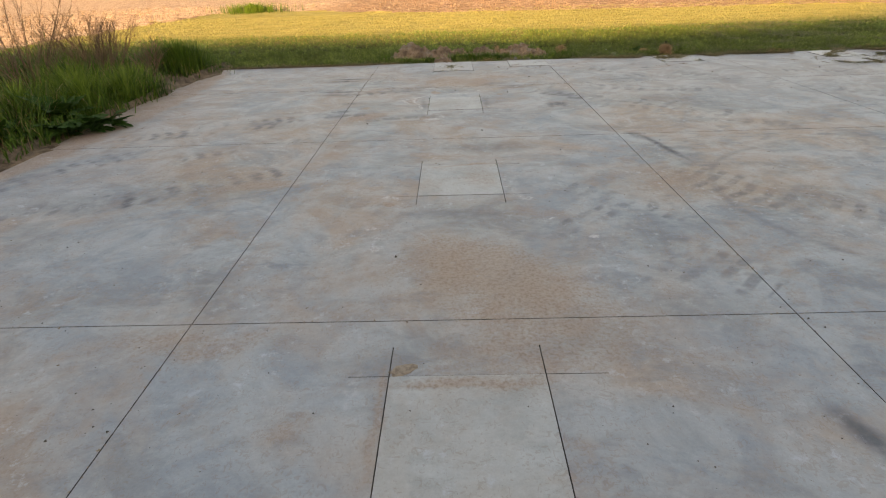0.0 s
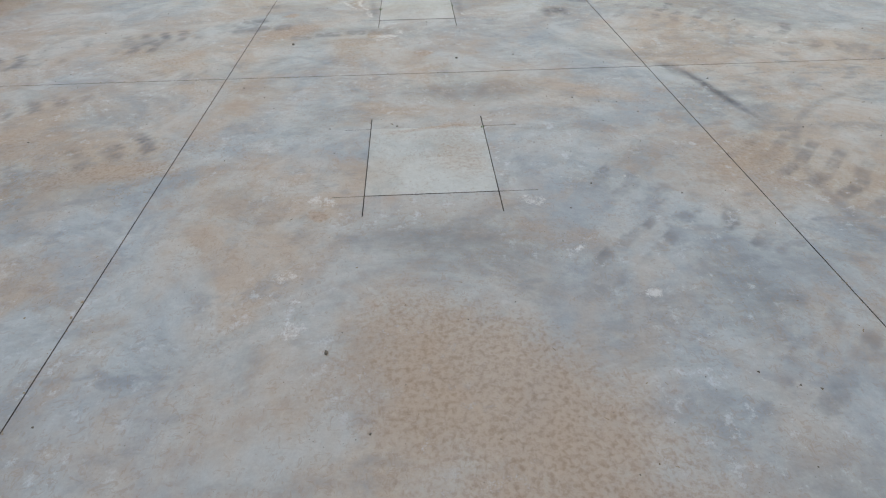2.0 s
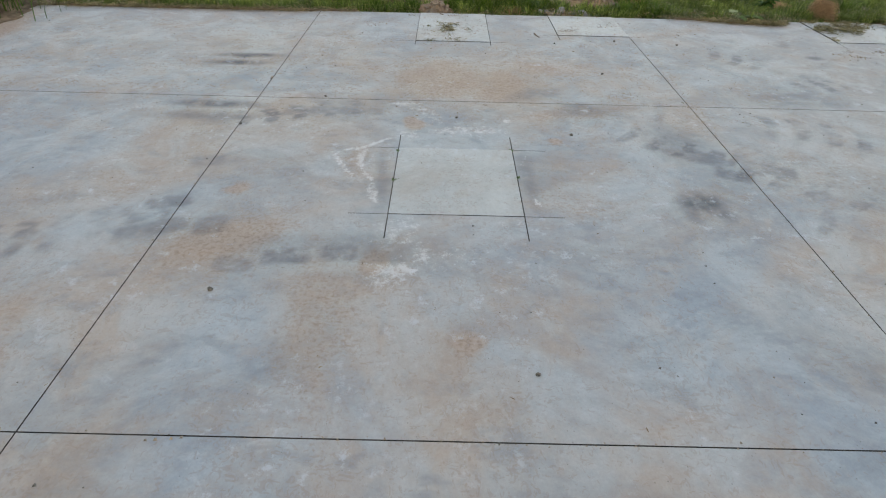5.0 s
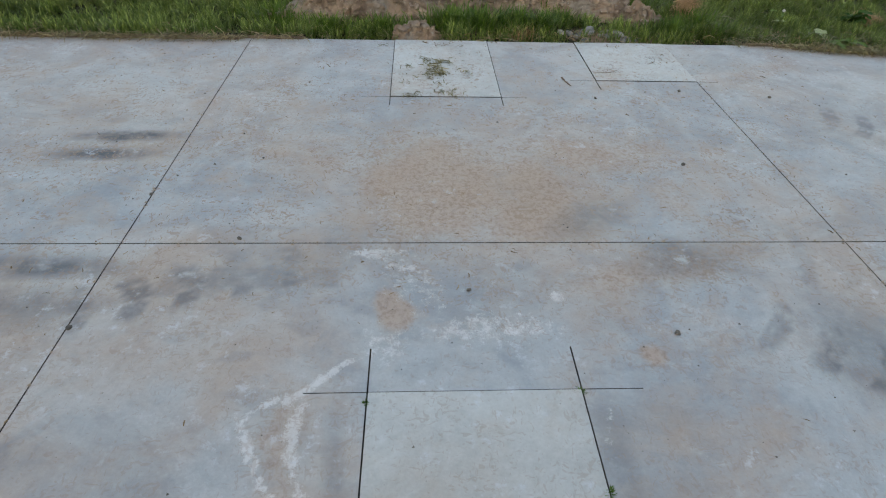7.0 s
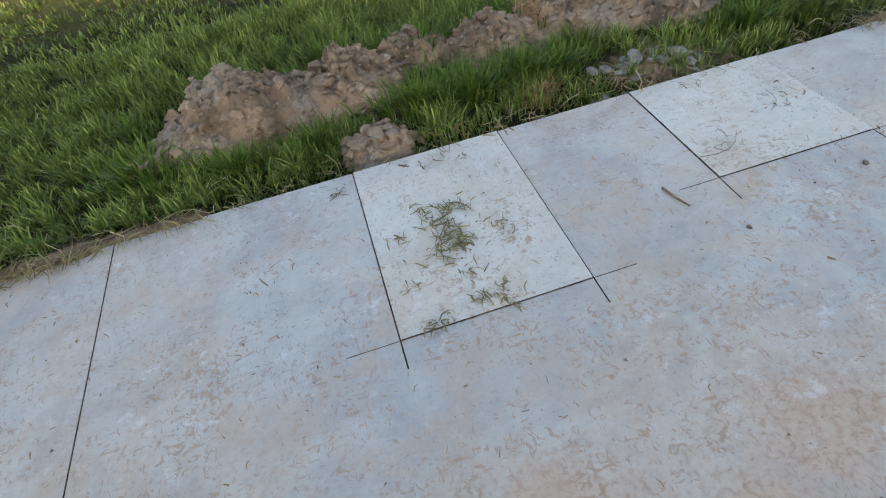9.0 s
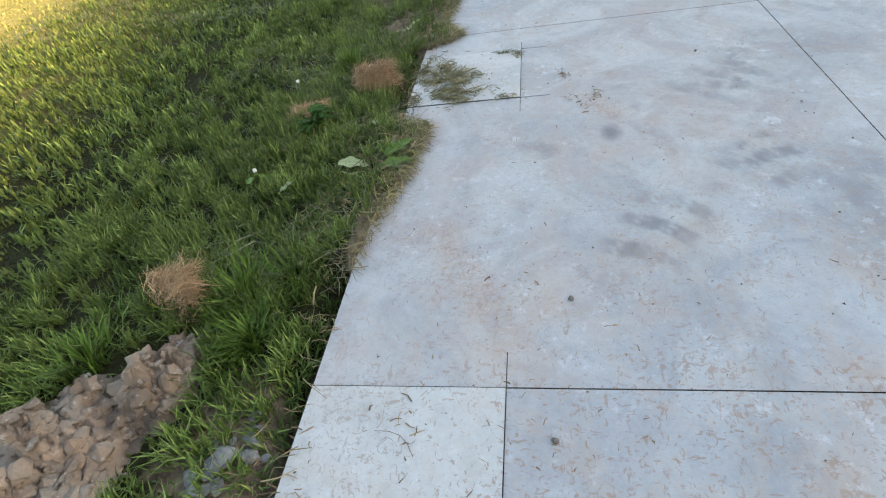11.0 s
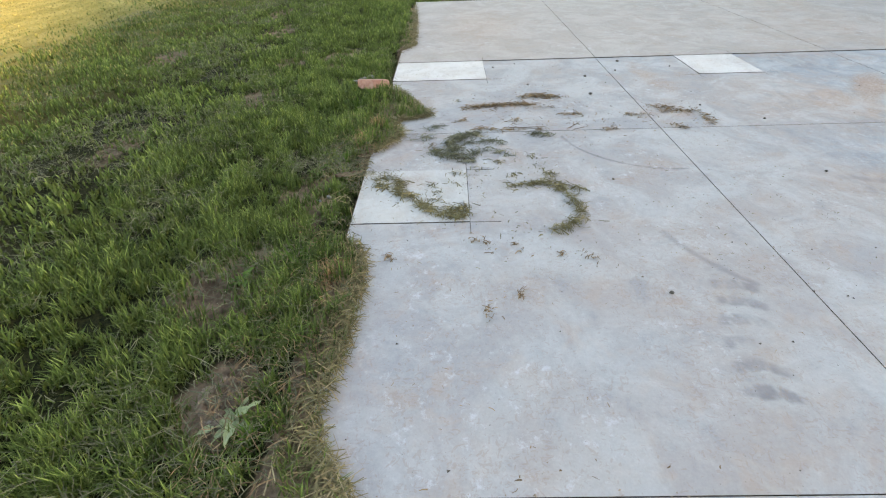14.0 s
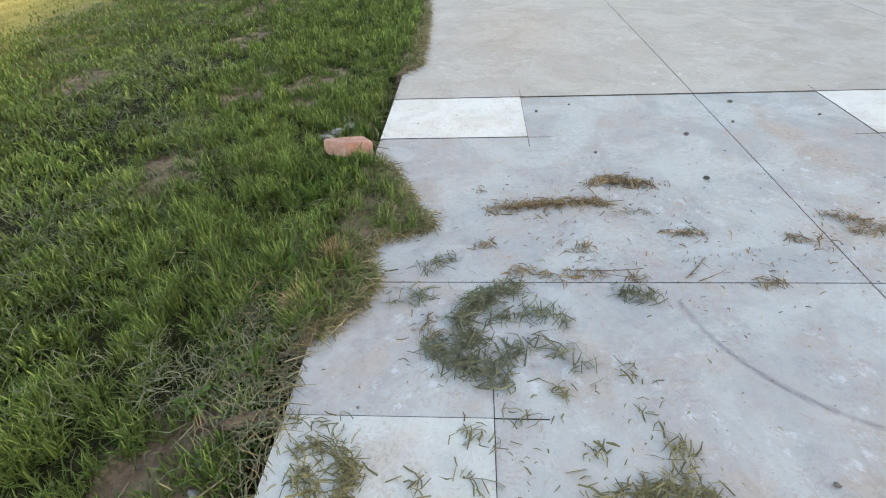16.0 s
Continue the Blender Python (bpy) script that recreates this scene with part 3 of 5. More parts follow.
def slab_mesh(name, x0, x1, y0, y1, step, cuts, holes, material, top=0.0):
    """A panel with lowered saw cuts and open holes; cuts and holes are x0, x1, y0, y1."""
    ex = [v for c in cuts + holes for v in c[:2]]
    ey = [v for c in cuts + holes for v in c[2:]]
    xs, ys = lines(x0, x1, step, ex), lines(y0, y1, step, ey)
    cx, cy = (xs[1:] + xs[:-1]) / 2, (ys[1:] + ys[:-1]) / 2
    nx, ny = len(cx), len(cy)
    level = np.zeros((nx, ny), int)                       # 0 top, 1 cut, 2 open
    for lst, v in ((cuts, 1), (holes, 2)):
        for a, b, c, d in lst:
            level[np.ix_((cx > a) & (cx < b), (cy > c) & (cy < d))] = v
    X, Y = np.meshgrid(xs, ys, indexing="ij")
    flat = np.stack([X.ravel(), Y.ravel()], 1)
    n = len(flat)
    wave = 0.004 * (fbm(flat[:, 0], flat[:, 1], 0.9, 2) - .5)
    hi = np.column_stack([flat, top + wave])
    lo = np.column_stack([flat, np.full(n, top - 0.016)])
    deep = np.column_stack([flat, np.full(n, top - 0.13)])
    idx = np.arange(n).reshape(nx + 1, ny + 1)
    quads, slots = [], []
    for lv, off in ((0, 0), (1, n)):
        i, j = np.nonzero(level == lv)
        quads.append(np.stack([idx[i, j], idx[i + 1, j], idx[i + 1, j + 1], idx[i, j + 1]], 1) + off)
        slots.append(np.full(len(i), lv))
    pad = np.full((nx + 2, ny + 2), 2)
    pad[1:-1, 1:-1] = level
    for di, dj, a, b in ((1, 0, (1, 0), (1, 1)), (-1, 0, (0, 1), (0, 0)), (0, 1, (1, 1), (0, 1)), (0, -1, (0, 0), (1, 0))):
        other = pad[1 + di:nx + 1 + di, 1 + dj:ny + 1 + dj]
        i, j = np.nonzero((level == 0) & (other > 0))
        down = np.where(other[i, j] == 1, n, 2 * n)
        va, vb = idx[i + a[0], j + a[1]], idx[i + b[0], j + b[1]]
        quads.append(np.stack([va, vb, vb + down, va + down][::-1], 1))
        outer = (flat[va, 1] > EDGE - .002) & (dj == 1)
        slots.append(np.where(outer, 0, 1))
    V = np.concatenate([hi, lo, deep])
    q = np.concatenate(quads)
    used = np.unique(q)
    back = np.zeros(3 * n, int)
    back[used] = np.arange(len(used))
    V = V[used]
    return fast_mesh(name, V, [back[q]], material, {"stain": stains(V[:, 0], V[:, 1]), "wear": slab_wear(V[:, 0], V[:, 1]), "silt": slab_silt(V[:, 0], V[:, 1])}, slots=np.concatenate(slots), second=CUTBED)


pavement = tagged(new("pavement"), "broad stained concrete slab with sawn joints and paler infill squares", "concrete slab", kind="structure")
G, GH = 0.0026, 0.0016                                    # half widths of the cuts
cuts_all = []
for x0, x1, y0, y1, le, ri, ne, fa in SQUARES:
    for x in (x0, x1):
        if x not in (1.785, 10.2):
            cuts_all.append((x - G, x + G, y0 - ne, min(y1 + fa, EDGE)))
    cuts_all.append((x0 - le, x1 + ri, y0 - GH, y0 + GH))
    if y1 < EDGE:
        cuts_all.append((x0 - le, x1 + ri, y1 - GH, y1 + GH))


def clip_to(rows, x0, x1, y0, y1):
    out = []
    for a, b, c, d in rows:
        a, b, c, d = max(a, x0), min(b, x1), max(c, y0), min(d, y1)
        if b - a > 1e-4 and d - c > 1e-4:
            out.append((a, b, c, d))
    return out


JG = 0.0025
for i in range(len(XJ) - 1):
    for j in range(len(YJ) - 1):
        x0, x1 = XJ[i] + JG, XJ[i + 1] - JG
        y0, y1 = YJ[j] + JG, YJ[j + 1] - (JG if j < len(YJ) - 2 else 0)
        near = y1 > 1.0 and y0 < 11 and not (i >= 3 and y1 < 5.5)
        holes = clip_to([(s[0] + G, s[1] - (JG if s[1] in XJ else G), s[2] + GH, s[3] - (GH if s[3] < EDGE else 0)) for s in SQUARES], x0, x1, y0, y1)
        me = slab_mesh("panel", x0, x1, y0, y1, (0.022 if i in (1, 2) else 0.018 if i == 3 and j == 5 else 0.032 if i < 5 else 0.06) if near else 0.35, clip_to(cuts_all, x0, x1, y0, y1), holes,
                       CONCRETE_OLD if i == 5 else CONCRETE, 0.008 if i == 5 else 0.0)
        part("panel", me, parent=pavement)
for n, (x0, x1, y0, y1, *_) in enumerate(SQUARES):
    me = slab_mesh("infill_square", x0 + G, x1 - (JG if x1 in XJ else G), y0 + GH, y1 - (GH if y1 < EDGE else 0), 0.032, [], [],
                   INFILL_PALE if n >= 7 else INFILL, 0.004 if n >= 3 else 0.002)
    part("infill_square", me, parent=pavement, label="paler infill concrete square")
# dirt at the bottom of the joints
bm = bmesh.new()
bmesh.ops.create_grid(bm, x_segments=1, y_segments=1, size=0.5, matrix=Matrix.LocRotScale(((XJ[0] + XJ[-1]) / 2, (YJ[0] + EDGE) / 2, -0.03), None, (XJ[-1] - XJ[0] - .02, EDGE - YJ[0] - .02, 1)))
part("joint_dirt", bm, CUTBED, pavement, "dark dirt in the joints")


# ---- the ground: one sheet with lawn, bare soil and a ploughed field ----
# how far the turf creeps in over the slab's rim: x, depth
CREEP = [(-4.2, .05), (-1.7, .06), (-1.2, .03), (-.3, 0), (2.2, 0), (2.6, .03), (3.0, .12), (3.42, .17), (3.53, .13), (3.63, 0), (4.58, 0), (4.75, .20), (4.84, .25), (4.92, .18), (5.05, .10),
         (5.2, .085), (5.6, .135), (6.0, .14), (6.2, .11), (6.4, .02), (6.5, 0), (7.5, 0), (7.66, .08), (7.8, .17), (7.95, .21), (8.1, .13), (8.24, .135), (8.32, .36), (8.37, .44),
         (8.5, .345), (8.95, .155), (9.25, 0), (10.7, 0), (11.05, .13), (12.4, .09), (14.4, 0)]


def rim(x):
    """The y of the turf's edge over the slab, at arrays of x."""
    x = np.asarray(x, float)
    d = np.interp(x, [q[0] for q in CREEP], [q[1] for q in CREEP])
    return EDGE - d * (0.86 + 0.28 * fbm(x, x * 0, 22, 4)) + 0.012 * (fbm(x, x * 0, 14, 6) - .5)


def field_edge(x):
    return np.where(x > -2, 23.6 - 0.19 * x, 24.0 + np.clip(-x - 2, 0, 7) * 0.62) - np.clip(-x - 10.9, 0, 2) * 9


def soil_spill(y):
    """Where the soil washed over the slab's side ends."""
    y = np.asarray(y, float)
    return XJ[0] + .04 + .40 * np.clip(fbm(y, y * 0, 1.1, 33) - .22, 0, 1) * np.clip((y - 3.5) / 1.5, 0, 1) * np.clip((10.9 - y) / 1.2, 0, 1)


def ground_height(x, y):
    h = -0.05 + 0.045 * (fbm(x, y, 0.7, 11) - .5) + 0.02 * (fbm(x, y, 5, 12) - .5)
    h -= 0.09 * np.clip(1.6 - np.abs(y - EDGE - .03) / .07, 0, 1) * (y > EDGE - .02) * (x > XJ[0] - .02) * (x < XJ[-1] + .02)
    field = y > field_edge(x)
    h = np.where(field, h + 0.16 * (fbm(x, y, 1.6, 15) - .5) + 0.05 * np.sin(y * 4.2 + x * .5), h)
    over = (y > rim(x)) & (y < EDGE + 0.03) & (x > XJ[0] - .1) & (x < XJ[-1] + .1) & (rim(x) < EDGE - .02)
    inside = (x > XJ[0] + 0.02) & (x < XJ[-1] - 0.02) & (y < EDGE - 0.01) & (y > -9)
    h = np.where(inside, -0.14, h)
    h = np.where(over, 0.006 + 0.012 * fbm(x, y, 16, 8), h)
    near_over = (y >= EDGE + 0.03) & (y < EDGE + .14) & (rim(x) < EDGE - .02)
    h = np.where(near_over, -0.015 + 0.02 * fbm(x, y, 16, 8), h)
    spill = soil_spill(y)
    h = np.where((x >= XJ[0] - .1) & (x < spill) & (y < 10.9) & (y > 3), .003 + .05 * np.clip(spill - x, 0, .5) + .012 * fbm(x, y, 12, 14), h)
    left = (x < XJ[0] - .02) & (y > -6) & (y < 11.5) & (x > -9)
    h = np.where(left, h + (.06 + np.clip((XJ[0] - x) * 0.09, -.02, .12)) * np.clip((11.4 - y) / .9, 0, 1) * np.clip((9 + x) / 2, 0, 1) + 0.05 * (fbm(x, y, 2.5, 13) - .5), h)
    return h


# bare places: x, y, half length, half width, strength
BARE = [(.2, 10.75, 1.4, .3, .5), (1.5, 10.55, .4, .25, .9), (3.75, 10.75, .9, .35, .35), (5.25, 10.6, .3, .22, .8), (7.0, 10.6, .5, .28, .8), (9.1, 11.6, .6, .25, 1.0),
        (10.7, 11.65, .8, .3, .95), (10.6, 11.0, .7, .35, .85), (11.0, 13.3, .6, .35, .8), (12.4, 12.3, .9, .3, .7), (8.0, 12.4, .6, .25, .6), (14.0, 12.7, .8, .25, .9), (9.8, 10.55, .5, .22, .9), (16.3, 5.6, .5, 1.3, .7), (16.4, 2.6, .5, 1.2, .7),
        (-4.7, 7.5, .6, 3.5, .9), (6.0, 10.85, .5, .3, .9), (-.4, 11.35, 1.0, .3, .5)]


def bareness(x, y):
    b = np.zeros_like(np.asarray(x, float))
    for cx, cy, a, c, s in BARE:
        b = np.maximum(b, s * np.clip(1.4 - np.hypot((x - cx) / a, (y - cy) / c), 0, 1))
    rimmed = np.clip(1 - np.abs(y - EDGE - .02) / .10, 0, 1) * .9
    b = np.maximum(b, np.where((x < soil_spill(y) + .05) & (x > XJ[0] - .5) & (y > 3) & (y < 10.9), .95, 0))
    b = np.maximum(b, np.where((y < EDGE - .02) & (y > EDGE - .6), .6, 0))
    return np.maximum(b, np.where(y > EDGE - .6, rimmed, 0))


gx = np.unique(np.round(np.concatenate([[-1500, -700, -350, -180, -100, -60, -40, -30, -22], np.arange(-18, -6, .5), np.arange(-6, 2, .06), np.arange(2, 11, .035), np.arange(11, 17, .08), np.arange(17, 34, .5),
                                        [36, 45, 60, 100, 180, 350, 700, 1500]]), 3))
gy = np.unique(np.round(np.concatenate([[-1500, -700, -350, -180, -90, -50, -30, -20, -12, -9.2, -9, -6], np.arange(-5, 3.5, .5), np.arange(3.5, 9.7, .1), np.arange(9.7, 11.2, .03), np.arange(11.2, 14, .09), np.arange(14, 34, .25),
                                        [36, 40, 48, 60, 90, 180, 350, 700, 1500]]), 3))
X, Y = np.meshgrid(gx, gy, indexing="ij")
x, y = X.ravel(), Y.ravel()
idx = np.arange(len(x)).reshape(X.shape)
# third channel brings in the sunlit lawn colour past the shade's edge
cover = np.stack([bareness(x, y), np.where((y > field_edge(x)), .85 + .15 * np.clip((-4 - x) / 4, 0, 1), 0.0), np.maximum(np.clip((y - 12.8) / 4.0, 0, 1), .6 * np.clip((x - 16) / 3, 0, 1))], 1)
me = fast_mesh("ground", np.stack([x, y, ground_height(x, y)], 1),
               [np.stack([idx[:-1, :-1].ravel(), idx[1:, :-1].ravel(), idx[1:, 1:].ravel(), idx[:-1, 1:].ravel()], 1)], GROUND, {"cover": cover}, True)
tagged(new("ground", me), "mown green lawn with bare soil running out to a ploughed brown field", "ground", kind="structure")

# unseen wall added behind the start of the walk to lay long shade over the slab
bm = bmesh.new()
# heights chosen so the shade ends at the wanted line on the lawn
TOP = [(-45, 4.95), (-7.5, 4.95), (-2, 4.80), (.5, 4.70), (3, 4.78), (6, 5.0), (10, 5.3), (14, 5.8), (40, 6.3)]
front = [bm.verts.new((x, .15, z)) for x, z in [(-45, -.3)] + TOP + [(40, -.3)]]
back = [bm.verts.new((v.co.x, -.15, v.co.z)) for v in front]
bm.faces.new(front), bm.faces.new(back[::-1])
for k in range(len(front)):
    n = (k + 1) % len(front)
    bm.faces.new((front[n], front[k], back[k], back[n]))
wall = part("shade_wall", bm, RENDERED)
wall.matrix_world = pose(0, -8.4, 0)
tagged(wall, "unseen plain wall added to cast evening shade over the slab", "wall", kind="structure")


# ---- the lawn ----
def scatter(n, x0, x1, y0, y1):
    return rng.uniform(x0, x1, n), rng.uniform(y0, y1, n)


HEAPS = [(-.62, 10.98, .58, .30, .25), (-.12, 11.08, .36, .26, .21), (.32, 11.25, .26, .18, .17), (.75, 11.06, .32, .24, .20), (1.40, 11.16, .46, .28, .20), (-.07, 10.46, .19, .12, .13), (-1.16, 10.84, .16, .10, .09), (1.80, 10.92, .24, .15, .13), (1.05, 11.22, .17, .14, .15)]


def on_heap(x, y):
    r = np.full(len(x), 9.0)
    for cx, cy, a, b, h in HEAPS:
        r = np.minimum(r, np.hypot((x - cx) / a, (y - cy) / b))
    return r


def lawn(name, n, x0, x1, y0, y1, hmin, hmax, wide, material, label):
    x, y = scatter(n, x0, x1, y0, y1)
    tuft = .65 * fbm(x, y, 13, 21, 2) + .35 * fbm(x, y, 3, 23)
    big = fbm(x, y, 1.1, 22)
    keep = (y > rim(x) + 0.03) & ((y > EDGE + .065) | (rim(x) < EDGE - .05))
    keep |= (x > XJ[-1] + .03)
    keep |= (x < XJ[0] - .05)
    keep &= rng.random(n) < np.clip(1.25 - 1.15 * bareness(x, y) + (tuft - .5) * .8, 0.03, 1)
    keep &= (on_heap(x, y) > 1.0) & ((y > EDGE) | (x > XJ[-1]) | (rng.random(n) < .35))
    keep &= rng.random(n) < np.clip((tuft - .36) * 5, .04, 1)
    # blades change to the sunlit tone across the shade's edge
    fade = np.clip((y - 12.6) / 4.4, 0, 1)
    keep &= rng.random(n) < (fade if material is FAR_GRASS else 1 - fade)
    x, y, tuft, big = x[keep], y[keep], tuft[keep], big[keep]
    m = len(x)
    h = rng.uniform(hmin, hmax, m) * (0.15 + 2.0 * np.clip(tuft, 0, .85))
    P = np.stack([x, y, ground_height(x, y) - 0.004], 1)
    # over half the blades near black as shaded gaps; darker below x 8
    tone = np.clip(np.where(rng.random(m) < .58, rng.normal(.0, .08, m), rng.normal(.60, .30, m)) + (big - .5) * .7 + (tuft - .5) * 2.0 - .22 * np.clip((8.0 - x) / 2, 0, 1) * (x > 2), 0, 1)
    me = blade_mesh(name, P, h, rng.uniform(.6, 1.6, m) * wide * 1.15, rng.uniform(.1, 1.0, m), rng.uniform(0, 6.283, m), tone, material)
    return tagged(new(name, me), label, "grass", kind="stuff")


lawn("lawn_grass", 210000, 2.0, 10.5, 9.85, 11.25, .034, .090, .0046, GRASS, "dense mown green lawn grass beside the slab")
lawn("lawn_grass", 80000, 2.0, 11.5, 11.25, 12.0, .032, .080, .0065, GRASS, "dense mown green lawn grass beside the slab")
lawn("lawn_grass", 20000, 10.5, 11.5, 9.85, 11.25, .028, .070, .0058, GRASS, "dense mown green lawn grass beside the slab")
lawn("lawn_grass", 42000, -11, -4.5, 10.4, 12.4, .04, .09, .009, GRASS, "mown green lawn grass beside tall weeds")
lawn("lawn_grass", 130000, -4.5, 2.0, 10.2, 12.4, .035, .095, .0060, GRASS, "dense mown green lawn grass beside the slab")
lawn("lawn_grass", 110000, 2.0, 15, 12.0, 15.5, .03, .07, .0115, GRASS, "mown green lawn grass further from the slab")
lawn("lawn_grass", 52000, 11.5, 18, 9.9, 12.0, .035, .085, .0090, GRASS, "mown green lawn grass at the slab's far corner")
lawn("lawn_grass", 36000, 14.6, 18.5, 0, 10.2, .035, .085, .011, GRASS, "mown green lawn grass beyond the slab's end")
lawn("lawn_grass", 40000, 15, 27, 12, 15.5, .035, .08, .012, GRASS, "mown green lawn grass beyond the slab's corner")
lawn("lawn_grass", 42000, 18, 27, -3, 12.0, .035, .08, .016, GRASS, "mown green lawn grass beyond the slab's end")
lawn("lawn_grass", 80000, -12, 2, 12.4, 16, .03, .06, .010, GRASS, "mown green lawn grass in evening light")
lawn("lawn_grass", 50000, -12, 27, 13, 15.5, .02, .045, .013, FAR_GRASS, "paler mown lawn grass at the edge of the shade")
lawn("lawn_grass", 40000, -12, 27, 15.5, 17, .02, .05, .013, GRASS, "mown green lawn grass at the edge of the shade")
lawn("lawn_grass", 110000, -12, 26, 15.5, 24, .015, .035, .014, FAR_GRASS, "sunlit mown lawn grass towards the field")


def straws(name, n, x0, x1, y0, y1, material, label, long=.085):
    """Cut and wilted strands lying on the turf."""
    x, y = scatter(n, x0, x1, y0, y1)
    patch = fbm(x, y, 1.6, 31)
    keep = (y > rim(x) - .02) & (rng.random(n) < np.clip((patch - .45) * 4, .02, 1)) & (on_heap(x, y) > .95)
    x, y = x[keep], y[keep]
    m = len(x)
    z = np.maximum(ground_height(x, y) + rng.uniform(.015, .05, m), .004)
    return tagged(new(name, strand_mesh(name, np.stack([x, y, z], 1), rng.uniform(.3, 1.2, m) * long, rng.uniform(.0018, .0035, m), rng.uniform(0, 6.283, m),
                                        rng.normal(0, .22, m), rng.uniform(0, .02, m), rng.random(m), material)), label, "cut grass", kind="stuff")


straws("wilted_clippings", 12000, 2.2, 11, 10.0, 11.9, GREY_CUT, "grey wilted grass clippings lying over the lawn")
straws("wilted_clippings", 30000, 6, 16, 11.5, 15.5, GREY_CUT, "grey wilted grass clippings lying over the lawn", .13)

straws("long_straws", 1100, 2.3, 4.6, 10.15, 11.4, GREY_CUT, "long pale wilted strands lying over the lawn", .24)
straws("long_straws", 900, 4.6, 7.6, 10.3, 11.2, GREY_CUT, "long pale wilted strands lying over the lawn", .17)
straws("dry_thatch", 2600, 2.2, 10.4, 10.25, 10.62, BROWN_CUT, "dry straw thatch along the slab's rim", .10)
straws("dry_thatch", 2200, 6.5, 7.8, 10.28, 10.9, GREY_CUT, "grey dead grass over bare soil", .10)
straws("dry_thatch", 1500, -4.2, 2.2, 10.25, 10.55, BROWN_CUT, "dry straw thatch along the slab's rim", .09)

# ragged dry fringe hanging over the slab's rim
n = 17000
x = rng.uniform(-4.2, 14.3, n)
depth = EDGE - rim(x)
keep = rng.random(n) < np.clip(depth / .14, .03, 1)
x, depth = x[keep], depth[keep]
n = len(x)
y = rim(x) + rng.exponential(.055, n) - .025
z = np.where(y < EDGE, rng.uniform(.006, .035, n), rng.uniform(-.03, .02, n))
me = strand_mesh("turf_fringe", np.stack([x, y, z], 1), rng.uniform(.03, .14, n), rng.uniform(.0026, .0055, n), rng.normal(-1.5, 1.1, n), rng.normal(0, .25, n),
                 rng.uniform(0, .02, n), rng.random(n), CUT)
tagged(new("turf_fringe", me), "ragged olive grass fringe creeping over the slab's rim", "dry grass", kind="stuff")
pick = rng.random(n) < .3
m = int(pick.sum())
me = strand_mesh("turf_fringe", np.stack([x, y, z], 1)[pick] + rng.normal(0, .012, (m, 3)) * np.array([1, 1, .2]), rng.uniform(.04, .18, m), rng.uniform(.0024, .0045, m), rng.normal(-1.2, 1.0, m), rng.normal(0, .25, m),
                 rng.uniform(0, .02, m), rng.random(m), STRAW)
tagged(new("turf_fringe", me), "ragged straw fringe creeping over the slab's rim", "dry grass", kind="stuff")
n = 1500
x = rng.uniform(2.6, 9.3, n)
keep = rng.random(n) < np.clip((EDGE - rim(x)) / .16, .1, 1)
x = x[keep]
n = len(x)
y = rim(x) + rng.exponential(.07, n) - .01
me = blade_mesh("rim_grass", np.stack([x, y, np.where(y < EDGE, .004, ground_height(x, y))], 1), rng.uniform(.03, .10, n), rng.uniform(.003, .005, n), rng.uniform(.3, 1, n),
                rng.normal(-1.3, 1.2, n), np.clip(rng.normal(.55, .25, n), 0, 1), GRASS)
tagged(new("rim_grass", me), "short green grass creeping over the slab's rim", "grass", kind="stuff")


def tuft(name, cx, cy, r, n, h, w, material, label, category, lean=(.2, .9), z=None, flat=1.0):
    """A clump of blades fanning out from one root."""
    a = rng.uniform(0, 6.283, n)
    q = r * np.abs(rng.normal(0, .62, n))
    x, y = cx + q * np.cos(a) * rng.uniform(.8, 1.5), cy + q * np.sin(a) * .8
    zz = ground_height(x, y) - .005 if z is None else np.full(n, z)
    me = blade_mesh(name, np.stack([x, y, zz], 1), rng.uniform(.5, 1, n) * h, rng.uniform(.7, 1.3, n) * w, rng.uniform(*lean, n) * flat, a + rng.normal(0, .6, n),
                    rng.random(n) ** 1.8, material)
    return tagged(new(name, me), label, category, kind="stuff")


for cx, cy, r, h in ((4.55, 10.85, .10, .22), (7.45, 10.45, .08, .15), (8.05, 10.52, .12, .12), (9.05, 10.45, .16, .15), (8.75, 10.55, .2, .13), (2.35, 10.55, .16, .16),
                     (.3, 10.72, .26, .17), (.72, 10.75, .2, .17), (-.4, 10.55, .2, .13), (1.15, 10.85, .12, .16), (6.15, 10.5, .16, .14), (5.05, 10.4, .1, .10),
                     (-1.1, 10.55, .2, .15), (1.9, 11.3, .2, .2), (2.2, 10.95, .2, .2), (-1.3, 11.2, .3, .14), (-.2, 11.5, .5, .16), (.9, 11.5, .4, .17), (9.6, 10.42, .12, .1)):
    tuft("grass_tuft", cx, cy, r, int(60 + 520 * r), h, .0085, TALL, "longer bright green grass tuft at the slab's rim", "grass tuft")
for cx, cy, r, h in ((.18, 10.70, .16, .20), (.45, 10.66, .18, .22), (.75, 10.70, .18, .2), (.95, 10.68, .14, .17), (-.35, 10.62, .16, .15), (-.75, 10.60, .18, .16), (-1.2, 10.75, .2, .2),
                     (2.0, 10.62, .18, .16), (2.25, 10.75, .2, .18), (.35, 11.28, .16, .2), (1.0, 11.3, .2, .2), (-.1, 11.4, .2, .18)):
    tuft("grass_tuft", cx, cy, r, int(130 + 850 * r), h, .0095, TALL, "lush dark green grass tuft beside dug soil", "grass tuft")
